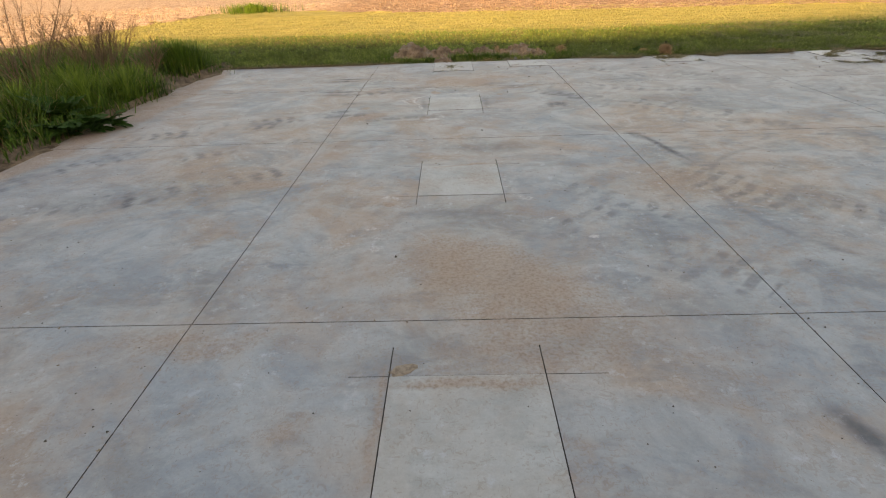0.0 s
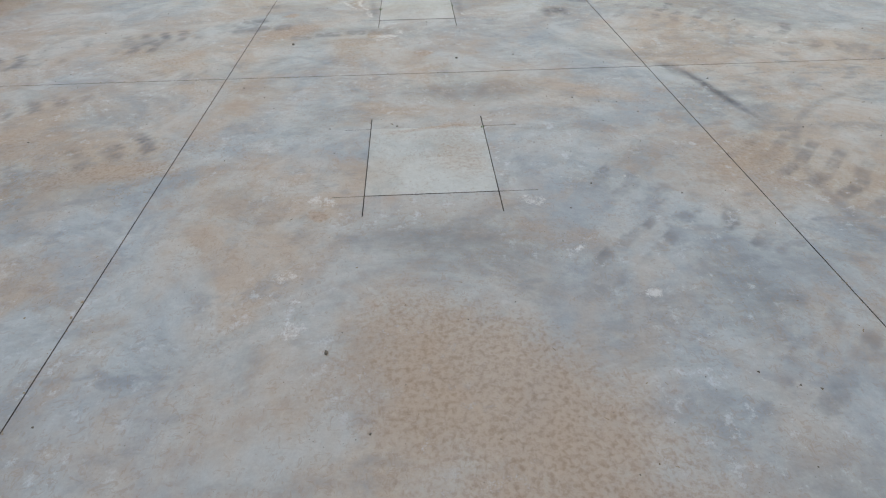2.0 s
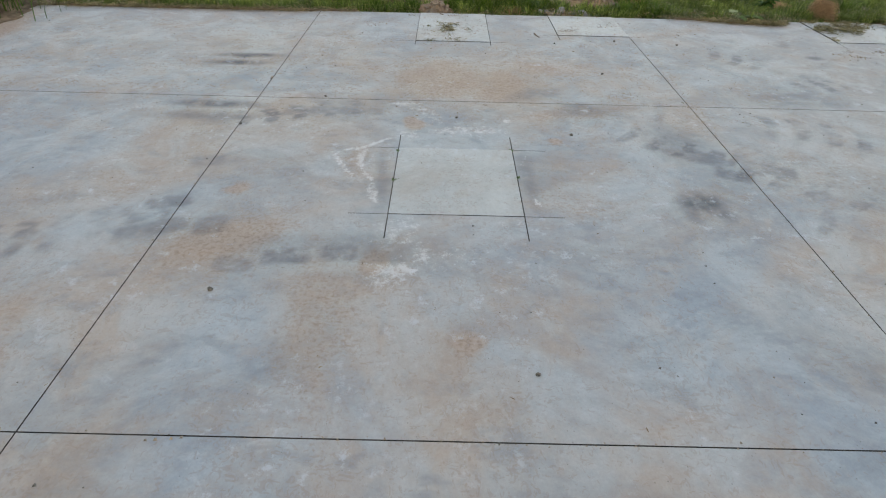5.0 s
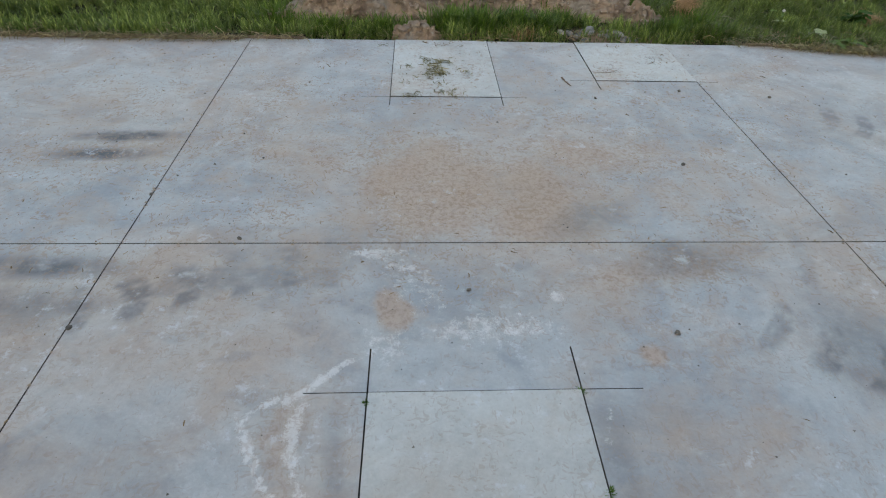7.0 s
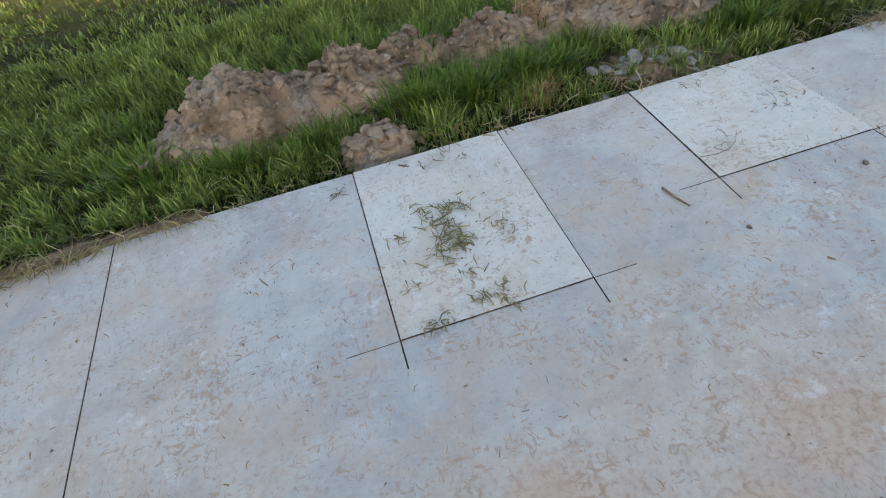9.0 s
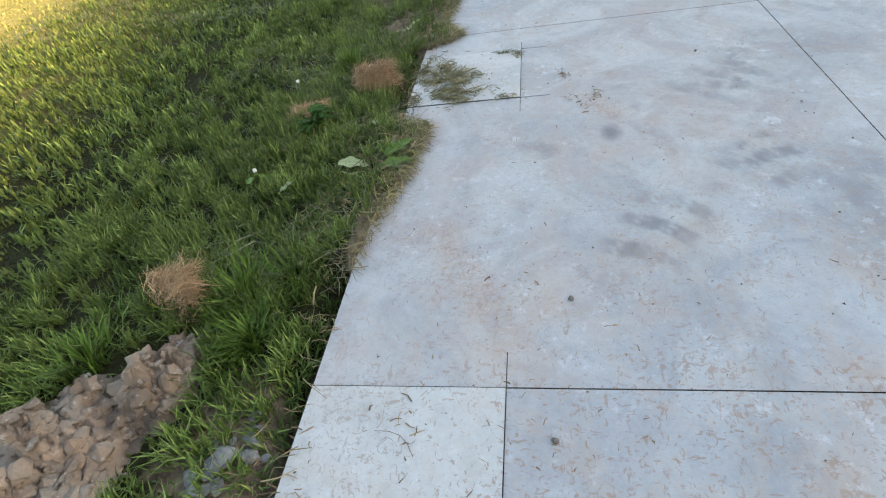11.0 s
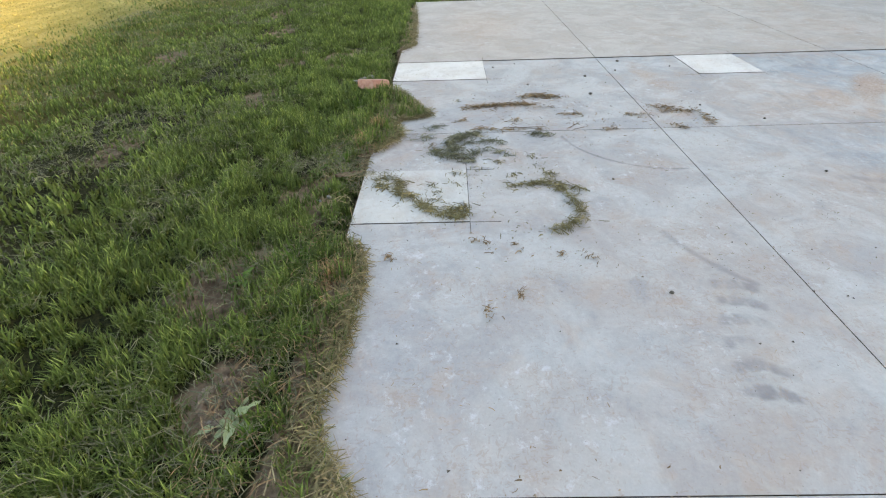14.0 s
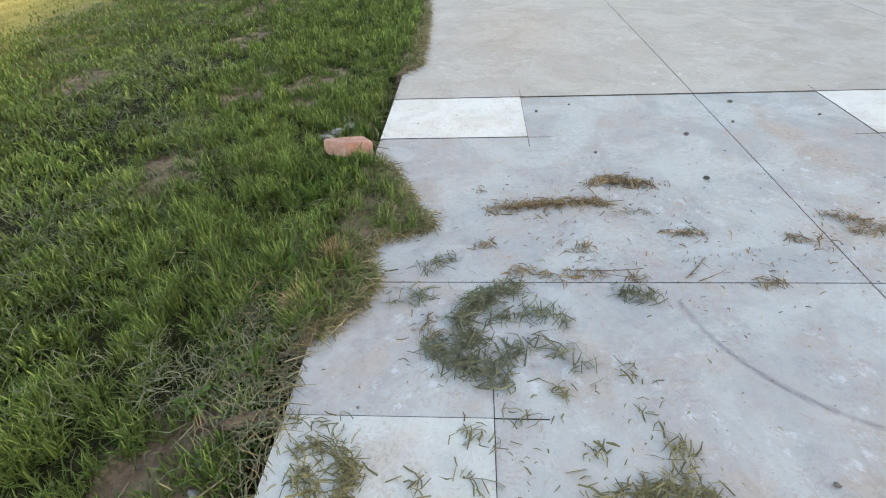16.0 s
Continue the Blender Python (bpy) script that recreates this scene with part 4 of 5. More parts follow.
for cx, cy, r, h in ((7.78, 10.38, .09, .11), (8.12, 10.30, .09, .10), (6.0, 10.3, .12, .09), (.75, 10.50, .12, .11)):
    tuft("dry_tuft", cx, cy, r, 420, h, .004, DRY, "bleached yellow grass tuft at the slab's rim", "grass tuft", (.1, .8))


# ---- heaps of dug soil ----
def heap(name, cx, cy, a, b, h, seed, label, material=SOIL, rough=1.0):
    nr, na = 40, 150
    ang, rad = np.meshgrid(np.linspace(0, 2 * math.pi, na, endpoint=False), np.linspace(0, 1.18, nr), indexing="ij")
    wob = 1 + .45 * (fbm(np.cos(ang) * 1.5 + seed, np.sin(ang) * 1.5, 1.6, seed) - .5)
    x, y = cx + a * rad * np.cos(ang) * wob, cy + b * rad * np.sin(ang) * wob
    base = ground_height(x.ravel(), y.ravel()).reshape(x.shape)
    top = np.clip(1 - rad ** 2.6, -.5, 1)
    z = base + h * top * (.35 + 1.2 * fbm(x, y, 5.5, seed + 2))

    def clods(scale, amp):
        f = [noise.voronoi(Vector((u * scale, v * scale, w * scale + seed)))[0] for u, v, w in zip(x.ravel(), y.ravel(), z.ravel())]
        return amp * (np.minimum(np.array([q[1] - q[0] for q in f]), .42) ** .6 - .5).reshape(x.shape)
    fade = np.clip(1.35 - rad, 0, 1) * rough
    z = z + (clods(8, .12) + clods(18, .075) + clods(40, .030)) * fade - .03 * (rad > 1.05)
    V = np.stack([x.ravel(), y.ravel(), z.ravel()], 1)
    i = np.arange(na * nr).reshape(na, nr)
    j = np.roll(i, -1, axis=0)
    me = fast_mesh(name, V, [np.stack([i[:, :-1].ravel(), i[:, 1:].ravel(), j[:, 1:].ravel(), j[:, :-1].ravel()], 1)], material, None, True)
    return tagged(new(name, me), label, "dirt mound")


def loose_clods(parent, cx, cy, a, b, n, seed):
    """Lumps of soil lying on a heap, joined."""
    rs = np.random.default_rng(seed)
    bm = bmesh.new()
    bmesh.ops.create_icosphere(bm, subdivisions=1, radius=1)
    ball = np.array([v.co for v in bm.verts])
    tri = np.array([[v.index for v in f.verts] for f in bm.faces])
    bm.free()
    ang, rad = rs.uniform(0, 6.283, n), np.sqrt(rs.random(n)) * 1.12
    x, y = cx + a * rad * np.cos(ang), cy + b * rad * np.sin(ang)
    top = np.array([v.co for v in parent.data.vertices])
    near = np.array([np.argmin((top[:, 0] - u) ** 2 + (top[:, 1] - v) ** 2) for u, v in zip(x, y)])
    size = np.clip(rs.exponential(.010, n) + .006, 0, .040)
    V = ball[None] * size[:, None, None] * rs.uniform(.45, 1.45, (n, 12, 3)) * np.array([1.15, 1, .7])
    V += np.stack([x, y, top[near, 2] + size * .15], 1)[:, None]
    F = (tri[None] + 12 * np.arange(n)[:, None, None]).reshape(-1, 3)
    tagged(part("loose_soil", fast_mesh("loose_soil", V.reshape(-1, 3), [F], SOIL), parent=parent), kind="stuff")


for k, (cx, cy, a, b, h) in enumerate(HEAPS):
    made = heap("dirt_mound", cx, cy, a, b, h, k + 3, "mound of lumpy dug clay soil in the grass by the slab")
    loose_clods(made, cx, cy, a, b, int(700 * a * b / .17 + 120), k)


def chunk_mesh(name, r, seed, flat=(1, 1, .7), cuts=1, material=STONE):
    """An angular broken lump."""
    rs = random.Random(seed)
    bm = bmesh.new()
    bmesh.ops.create_icosphere(bm, subdivisions=cuts + 1, radius=r)
    for v in bm.verts:
        k = 1 + .38 * (noise.noise(v.co * (1.9 / r) + Vector((seed, seed * 2, 0)))) + rs.uniform(-.05, .05)
        v.co = Vector((v.co.x * flat[0] * k, v.co.y * flat[1] * k, v.co.z * flat[2] * k))
    me = bpy.data.meshes.new(name)
    bm.to_mesh(me)
    bm.free()
    me.materials.append(material)
    return me


def lay(name, me, x, y, z, turn, label, category, group=""):
    ob = new(name, me)
    ob.matrix_world = pose(x, y, z, random.uniform(-12, 12), random.uniform(-12, 12), turn)
    return tagged(ob, label, category, group)


rubble = [chunk_mesh("rubble_stone", r, s, (1.2, .9, .65)) for s, r in ((1, .030), (2, .022), (3, .016), (4, .042))]
for k in range(44):
    x, y = random.gauss(1.38, .17), random.uniform(10.31, 10.62)
    lay("rubble_stone", rubble[k % 3], x, y, float(ground_height(np.array([x]), np.array([y]))[0]) + .012, random.uniform(0, 360), "broken grey concrete rubble in dug soil", "rubble", "rubble by the slab")
for x, y in ((1.52, 10.52), (1.30, 10.56), (9.62, 10.62), (9.74, 10.55), (9.52, 10.66)):
    lay("rubble_stone", rubble[3], x, y, float(ground_height(np.array([x]), np.array([y]))[0]) + .03, random.uniform(0, 360), "larger pale grey stone lump by the slab", "rubble", "rubble by the slab")
for x, y in ((.12, 10.40), (-.02, 10.62), (.20, 10.55), (7.0, 10.5), (7.05, 10.44), (6.95, 10.56), (7.1, 10.52), (.36, 10.35)):
    lay("rubble_stone", rubble[2], x, y, float(ground_height(np.array([x]), np.array([y]))[0]) + .008, random.uniform(0, 360), "small grey stone in bare soil", "rubble", "rubble by the slab")


# ---- straw clumps ----
def straw_clump(cx, cy, r, h, n, label):
    root = new("straw_clump")
    root.location = (cx, cy, 0)
    tagged(root, label, "dry grass clump")
    core = heap("root_ball", cx, cy, r * .55, r * .6, h * .30, int(cx * 10), "", SOIL, .6)
    del core["category"]
    core.parent = root
    core.matrix_parent_inverse = Matrix.Translation((-cx, -cy, 0))
    lobe = rng.integers(0, 4, n)
    lx, ly, lr = rng.uniform(-.3, .3, 4) * r, np.linspace(-.5, .5, 4) * r, rng.uniform(.4, .7, 4) * r
    a = rng.uniform(0, 6.283, n)
    q = np.abs(rng.normal(0, .6, n))
    dome = np.sqrt(np.clip(1.2 - q * q, 0, 1))
    x, y = lx[lobe] + q * np.cos(a) * lr[lobe], ly[lobe] + q * np.sin(a) * lr[lobe]
    z = ground_height(x + cx, y + cy) + .01 + h * (lr[lobe] / r + .25) * dome * rng.uniform(.25, 1.25, n)
    yaw = np.where(rng.random(n) < .85, rng.normal(-.9, .5, n) + .5 * lobe, a)
    me = strand_mesh("straw", np.stack([x, y, z], 1), rng.uniform(.4, 1.2, n) * r * .85, rng.uniform(.0013, .0028, n), yaw, rng.normal(0, .5, n) - .5 * q * np.cos(a - yaw), rng.uniform(0, .03, n), rng.random(n) ** 1.4, DRY)
    part("straw", me, parent=root)
    return root


straw_clump(4.08, 10.54, .165, .17, 3800, "orange-brown dead grass clump with clinging soil")
straw_clump(3.86, 10.95, .16, .05, 1900, "flattened straw-coloured dead grass clump")
straw_clump(2.22, 11.02, .17, .18, 1100, "orange-brown dead grass clump behind the soil heaps")
straw_clump(1.0, 11.20, .13, .20, 420, "dead grass clump on top of a soil heap")
heap("dirt_mound", 4.33, 10.72, .16, .12, .07, 41, "low lump of brown soil beside dead grass")
heap("dirt_mound", 5.26, 10.60, .14, .10, .07, 43, "low lump of brown soil in the lawn")


# ---- broad-leaved plants and loose leaves ----
def leaf_mesh(name, length, width, fold, curl, seed, material, ragged=0.0):
    nu, nv = 20, 13
    rs = np.random.default_rng(seed)
    u = np.linspace(0, 1, nu)
    v = np.linspace(-1, 1, nv)
    U, W = np.meshgrid(u, v, indexing="ij")
    prof = np.sin(np.pi * np.clip(U, 0, 1) ** .8) ** .8 * (1 - .25 * U) + .03
    rag = 1 + ragged * (rs.random((nu, nv)) - .5) * (np.abs(W) > .8)
    y = W * width / 2 * prof * rag
    z = fold * np.abs(W) * prof * width / 2 + curl * length * U * U + .005 * np.sin(U * 15 + W * 2) * np.abs(W)
    x = U * length
    V = np.stack([x.ravel(), y.ravel(), z.ravel()], 1)
    i = np.arange(nu * nv).reshape(nu, nv)
    tone = np.clip(.34 + .6 * (np.abs(W) < .1) + .34 * (np.sin((U * 8 - np.abs(W) * 2.2) * 6.283) > .75) + rs.normal(0, .05, (nu, nv)), 0, 1).ravel()
    return fast_mesh(name, V, [np.stack([i[:-1, :-1].ravel(), i[1:, :-1].ravel(), i[1:, 1:].ravel(), i[:-1, 1:].ravel()], 1)], material, {"tone": tone}, True)


def rosette(name, cx, cy, leaves, length, width, material, label, rise=(15, 55), z=None, seed=0):
    root = new(name)
    g = float(ground_height(np.array([cx]), np.array([cy]))[0]) if z is None else z
    root.location = (cx, cy, g)
    tagged(root, label, "weed")
    rs = random.Random(seed)
    meshes = [leaf_mesh("leaf", length * k, width * k, .25, -.3, seed + int(10 * k), material, .9 if name == "thistle_plant" else .25) for k in (.7, .85, 1.0)]
    for i in range(leaves):
        lf = part("leaf", meshes[i % 3], parent=root)
        lf.matrix_local = pose(0, 0, .01 + .004 * i, rs.uniform(-15, 15), -rs.uniform(*rise), 360 * i / leaves + rs.uniform(-18, 18))
    return root


rosette("dock_plant", 3.66, 10.86, 28, .135, .07, LEAF_DARK, "green broad-leaved dock weed growing in the lawn", (5, 42), seed=3)
rosette("leafy_weed", 7.32, 10.62, 8, .09, .05, LEAF, "small bright green leafy weed in the lawn", (25, 60), seed=5)
rosette("leafy_weed", .42, 10.80, 12, .13, .045, LEAF, "bright green leafy weed by the soil heaps", (40, 80), seed=7)
rosette("leafy_weed", 5.15, 10.50, 7, .16, .05, LEAF_PALE, "grey-green wilted weed lying in the grass", (5, 35), seed=8)
rosette("leafy_weed", 6.02, 10.75, 8, .10, .04, LEAF, "small green leafy weed in the lawn", (20, 60), seed=9)
rosette("leafy_weed", 3.12, 10.95, 7, .10, .04, LEAF, "small green leafy weed in the lawn", (20, 60), seed=12)
rosette("leafy_weed", 6.35, 10.42, 7, .11, .045, LEAF, "yellow-green leafy weed at the slab's rim", (20, 60), seed=14)
for k, (x, y, z, L, W, turn, tilt, mt, lab) in enumerate((
        (3.12, 10.545, .045, .17, .10, -88, 4, LEAF_PALE, "pale fallen broad leaf showing its underside"), (3.15, 10.285, .05, .20, .10, -38, -6, LEAF, "green fallen broad leaf resting against the slab"),
        (3.05, 10.295, .045, .18, .10, -66, -4, LEAF, "green fallen broad leaf resting on the turf"), (3.12, 10.20, .02, .06, .05, 80, 0, LEAF_PALE, "small pale fallen leaf on the turf"),
        (3.02, 10.78, .02, .11, .035, 150, 0, LEAF_PALE, "pale curled fallen leaf in the grass"), (3.0, 11.02, .03, .09, .05, 20, 0, LEAF, "yellow-green fallen leaf in the grass"),
        (3.30, 10.32, .03, .09, .04, 120, 0, LEAF_DARK, "dark fallen leaf on the turf"), (3.52, 10.42, .03, .12, .05, 10, 0, LEAF_PALE, "pale wilted leaf among cut grass"))):
    ob = new("fallen_leaf", leaf_mesh("fallen_leaf", L, W, .22, -.12, 60 + k, mt))
    ob.matrix_world = pose(x, y, z, 0, tilt, turn)
    tagged(ob, lab, "leaf")
for k, (x, y, n) in enumerate(((-4.35, 5.75, 26), (-4.12, 5.95, 24), (-3.98, 6.15, 18), (-4.4, 6.1, 20))):
    rosette("thistle_plant", x, y, n, .27, .17, LEAF_DARK, "dark green ragged-leaved weed spreading over the concrete", (4, 42), .02, 21 + 5 * k)
rosette("thistle_plant", -4.62, 6.2, 24, .42, .20, LEAF_DARK, "large dark green ragged-leaved weed among tall grass", (10, 60), .08, 22)
rosette("thistle_plant", -4.75, 5.4, 20, .40, .18, LEAF_DARK, "dark green ragged-leaved weed among tall grass", (10, 60), .06, 23)


# seed heads
def seed_head(x, y, h):
    root = new("dandelion_clock")
    root.location = (x, y, float(ground_height(np.array([x]), np.array([y]))[0]))
    tagged(root, "white dandelion seed head standing in the lawn", "dandelion")
    bm = bmesh.new()
    bmesh.ops.create_cone(bm, segments=6, radius1=.002, radius2=.0016, depth=h, matrix=Matrix.Translation((0, 0, h / 2)))
    part("stalk", bm, LEAF_PALE, root)
    bm = bmesh.new()
    bmesh.ops.create_icosphere(bm, subdivisions=3, radius=.0125, matrix=Matrix.Translation((0, 0, h + .015)))
    for v in bm.verts:
        c = Vector((0, 0, h + .015))
        v.co = c + (v.co - c) * random.uniform(.72, 1.1)
    part("seed_ball", bm, FLUFF, root)


for x, y in ((4.26, 11.17), (3.14, 11.05)):
    seed_head(x, y, .07)


# ---- tall weeds at the slab's side ----
def weeds(n, h, x0, x1, y0, y1, material, label, w=.008):
    x, y = scatter(n, x0, x1, y0, y1)
    clump = fbm(x, y, 1.7, 51)
    side = -4.22 + .45 * (fbm(x * 0, y, 1.3, 52) - .5)
    keep = (x < side) & (rng.random(n) < np.clip((clump - .25) * 2.6, .05, 1))
    x, y, clump = x[keep], y[keep], clump[keep]
    m = len(x)
    hh = rng.uniform(.35, 1, m) * h * (.15 + 2.2 * clump ** 2) * np.clip(.45 + (side[keep] - x) * 1.2, .35, 1)
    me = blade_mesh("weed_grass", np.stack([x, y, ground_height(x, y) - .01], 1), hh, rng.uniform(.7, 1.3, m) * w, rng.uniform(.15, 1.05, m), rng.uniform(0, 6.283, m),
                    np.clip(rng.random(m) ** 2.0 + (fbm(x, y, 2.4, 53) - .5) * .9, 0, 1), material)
    tagged(new("weed_grass", me), label, "weeds", kind="stuff")


weeds(17000, .56, -8.0, -4.1, 3.8, 10.9, TALL, "tall rank green grass along the slab's side", .013)
weeds(2600, .55, -8.0, -4.1, 3.8, 10.7, DRY, "dry straw stems among tall green grass", .006)
for cx, cy, r, h in ((-4.75, 6.9, .28, .62), (-4.6, 7.6, .24, .55), (-5.1, 7.3, .3, .65), (-4.8, 8.2, .22, .5), (-5.2, 6.4, .3, .6), (-5.6, 5.8, .3, .6)):
    tuft("grass_tuft", cx, cy, r, 420, h, .013, BRIGHT, "bright green broad-bladed grass tuft beside the slab", "grass tuft", (.2, .9))
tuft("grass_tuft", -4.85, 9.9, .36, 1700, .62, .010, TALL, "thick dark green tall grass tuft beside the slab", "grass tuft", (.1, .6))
tuft("grass_tuft", -9.4, 27.4, 1.3, 1100, .5, .02, TALL, "rank green grass tuft at the field's edge", "grass tuft", (.1, .6))


def stem_mesh(base, tip, r, seed, twigs):
    """A dead stem with side twigs, as tapering four-sided tubes."""
    rs = random.Random(seed)
    bm = bmesh.new()

    def tube(a, b, r0, r1, sag):
        pts = [a.lerp(b, k / 4) + Vector((rs.gauss(0, sag), rs.gauss(0, sag), 0)) * (1 if 0 < k < 4 else 0) for k in range(5)]
        rings = []
        for k, p in enumerate(pts):
            q = r0 + (r1 - r0) * k / 4
            rings.append([bm.verts.new(p + Vector((q * math.cos(t), q * math.sin(t), 0))) for t in (0, 1.57, 3.14, 4.71)])
        for lo, hi in zip(rings, rings[1:]):
            for i in range(4):
                bm.faces.new((lo[i], lo[(i + 1) % 4], hi[(i + 1) % 4], hi[i]))
        bm.faces.new(rings[-1])
    a, b = Vector(base), Vector(tip)
    tube(a, b, r, r * .3, .02)
    for _ in range(twigs):
        p = a.lerp(b, rs.uniform(.3, .95))
        d = (b - a).normalized() + Vector((rs.gauss(0, .62), rs.gauss(0, .62), rs.uniform(0, .2)))
        q = p + d.normalized() * rs.uniform(.10, .30)
        tube(p, q, r * .45, r * .15, .008)
        for _ in range(2):
            s = p.lerp(q, rs.uniform(.4, .9))
            tube(s, s + (d + Vector((rs.gauss(0, .5), rs.gauss(0, .5), .1))).normalized() * rs.uniform(.05, .12), r * .25, r * .1, .003)
    return bm


def dry_shrub(cx, cy, stems, h, spread, twigs, seed, label):
    root = new("dry_shrub")
    root.location = (cx, cy, .03)
    tagged(root, label, "dead shrub")
    rs = random.Random(seed)
    for k in range(stems):
        a, q = rs.uniform(0, 6.283), spread * math.sqrt(rs.random())
        ob = part("stem", stem_mesh((rs.gauss(0, .07), rs.gauss(0, .07), 0), (q * math.cos(a) - .08, q * math.sin(a), h * rs.uniform(.65, 1)), .0075, seed * 50 + k, twigs), TWIG, root)
        tone = ob.data.attributes.new("tone", "FLOAT", "POINT")
        tone.data.foreach_set("value", np.full(len(ob.data.vertices), rs.random(), np.float32))


dry_shrub(-5.85, 7.6, 40, 1.6, 1.25, 10, 2, "tall dead brown weed stalks with thin branching twigs")
dry_shrub(-5.35, 8.5, 46, 1.08, .85, 16, 3, "dense dead grey-brown twiggy shrub above tall grass")
dry_shrub(-6.6, 6.9, 32, 1.3, 1.0, 9, 4, "tall dead brown weed stalks with thin branching twigs")
dry_shrub(-5.0, 9.2, 14, .65, .35, 8, 5, "low dead twiggy shrub beside the slab")


# ---- brick, bark, sticks ----
bm = bmesh.new()
bmesh.ops.create_cube(bm, size=1, matrix=Matrix.Diagonal((.27, .20, .085, 1)))
bmesh.ops.bevel(bm, geom=bm.edges[:], offset=.008, segments=2, affect="EDGES")
bmesh.ops.bisect_plane(bm, geom=bm.verts[:] + bm.edges[:] + bm.faces[:], plane_co=(.085, .04, 0), plane_no=(.85, .6, .1), clear_outer=True)
bmesh.ops.holes_fill(bm, edges=bm.edges[:])
brick = part("brick", bm, CLAY)
brick.matrix_world = pose(9.28, 10.46, .035, 10, -8, 118)
tagged(brick, "broken red clay paving brick lying tilted in the grass", "brick")


def bark_piece(x, y, z, L, W, turn, tilt, label):
    bm = bmesh.new()
    nu, nv = 14, 6
    grid = [[None] * nv for _ in range(nu)]
    for i in range(nu):
        u = i / (nu - 1)
        wd = W * (math.sin(math.pi * min(1, max(0, .08 + u * .86))) ** .5) * random.uniform(.85, 1.1)
        for j in range(nv):
            v = j / (nv - 1) * 2 - 1
            grid[i][j] = bm.verts.new(((u - .5) * L, v * wd / 2, .016 * (1 - v * v) + random.uniform(-.002, .002)))
    for i in range(nu - 1):
        for j in range(nv - 1):
            bm.faces.new((grid[i][j], grid[i + 1][j], grid[i + 1][j + 1], grid[i][j + 1]))
    bmesh.ops.solidify(bm, geom=bm.faces[:], thickness=.009)
    ob = part("bark_piece", bm, BARK)
    ob.matrix_world = pose(x, y, z, 6, tilt, turn)
    tagged(ob, label, "bark")


bark_piece(7.24, 10.40, -.005, .19, .055, -65, 4, "curved brown piece of bark against the slab's edge")
bark_piece(7.55, 10.34, .0, .10, .03, -40, 3, "small brown piece of bark in the turf")


def stick(x, y, L, turn, r, label, bend=.08, forks=2, z=.006):
    rs = random.Random(int(x * 1000))
    bm = bmesh.new()
    runs = [((-L / 2, 0, z), (L / 2, 0, z), r)] + [((rs.uniform(-.3, .3) * L, 0, z), (rs.uniform(-.1, .5) * L, rs.choice((-1, 1)) * L * .25, z + .008), r * .6) for _ in range(forks)]
    for a, b, q in runs:
        a, b = Vector(a), Vector(b)
        rings = []
        side = (b - a).normalized().cross(Vector((0, 0, 1)))
        for k in range(5):
            p = a.lerp(b, k / 4) + side * math.sin(k / 4 * math.pi) * bend * L
            w = q * (1 - .12 * k)
            rings.append([bm.verts.new(p + side * (w * math.cos(t)) + Vector((0, 0, w * math.sin(t)))) for t in (0, 1.26, 2.51, 3.77, 5.03)])
        for lo, hi in zip(rings, rings[1:]):
            for i in range(5):
                bm.faces.new((lo[i], lo[(i + 1) % 5], hi[(i + 1) % 5], hi[i]))
        bm.faces.new(rings[0][::-1]), bm.faces.new(rings[-1])
    ob = part("stick", bm, BARK)
    ob.matrix_world = pose(x, y, 0, 0, 0, turn)
    tagged(ob, label, "twig")


stick(.90, 9.58, .13, -75, .006, "short brown stick lying on the concrete", .03, 0, .007)
stick(1.22, 9.78, .24, 20, .0016, "thin dry twig lying on a paler square", .2, 3, .007)
stick(1.58, 9.95, .16, 60, .0014, "thin dry twig lying on a paler square", .2, 2, .007)
stick(8.62, 9.0, .30, -85, .003, "thin brown twig among dry clippings", .04, 2)
stick(8.06, 8.67, .20, -40, .003, "thin brown twig on the concrete", .03, 1)
stick(8.0, 8.62, .16, -60, .0025, "thin brown twig on the concrete", .03, 0)
stick(8.04, 9.05, .3, -88, .003, "thin brown twig along a joint", .03, 1)


# ---- clippings and litter on the slab ----
def clippings(paths, per_metre, spread, material, label, long=.06, z=.012, loose=.2):
    """Strands strewn along broken lines of places, thick in the middle and with strays around."""
    px, py, on = [], [], []
    for line in paths:
        for (x0, y0), (x1, y1) in zip(line, line[1:]):
            n = int(.36 * per_metre * max(math.hypot(x1 - x0, y1 - y0), spread)) + 5
            t = rng.uniform(-.05, 1.05, n)
            stray = rng.random(n) < loose
            far = np.where(stray, 3.4, 1.15) * spread
            px.append(x0 + (x1 - x0) * t + rng.normal(0, .8, n) * far), py.append(y0 + (y1 - y0) * t + rng.normal(0, .8, n) * far), on.append(~stray)
    x, y, on = np.concatenate(px), np.concatenate(py), np.concatenate(on)
    keep = (y < EDGE + .03) & (rng.random(len(x)) < np.clip((fbm(x, y, 22, 91) - .36) * 6, .22, 1) * np.where(on, 1, .8))
    x, y, on = x[keep], y[keep], on[keep]
    n = len(x)
    me = strand_mesh("clippings", np.stack([x, y, np.where(on, rng.uniform(.003, z, n), .003)], 1), rng.uniform(.25, 1.5, n) * long * np.where(on, 1, .75), rng.uniform(.0024, .0056, n), rng.uniform(0, 6.283, n),
                     rng.normal(0, .13, n) * on, rng.uniform(0, .008, n), np.where(rng.random(n) < .35, .1, rng.random(n)), material)
    return tagged(new("clippings", me), label, "grass clippings", kind="stuff")


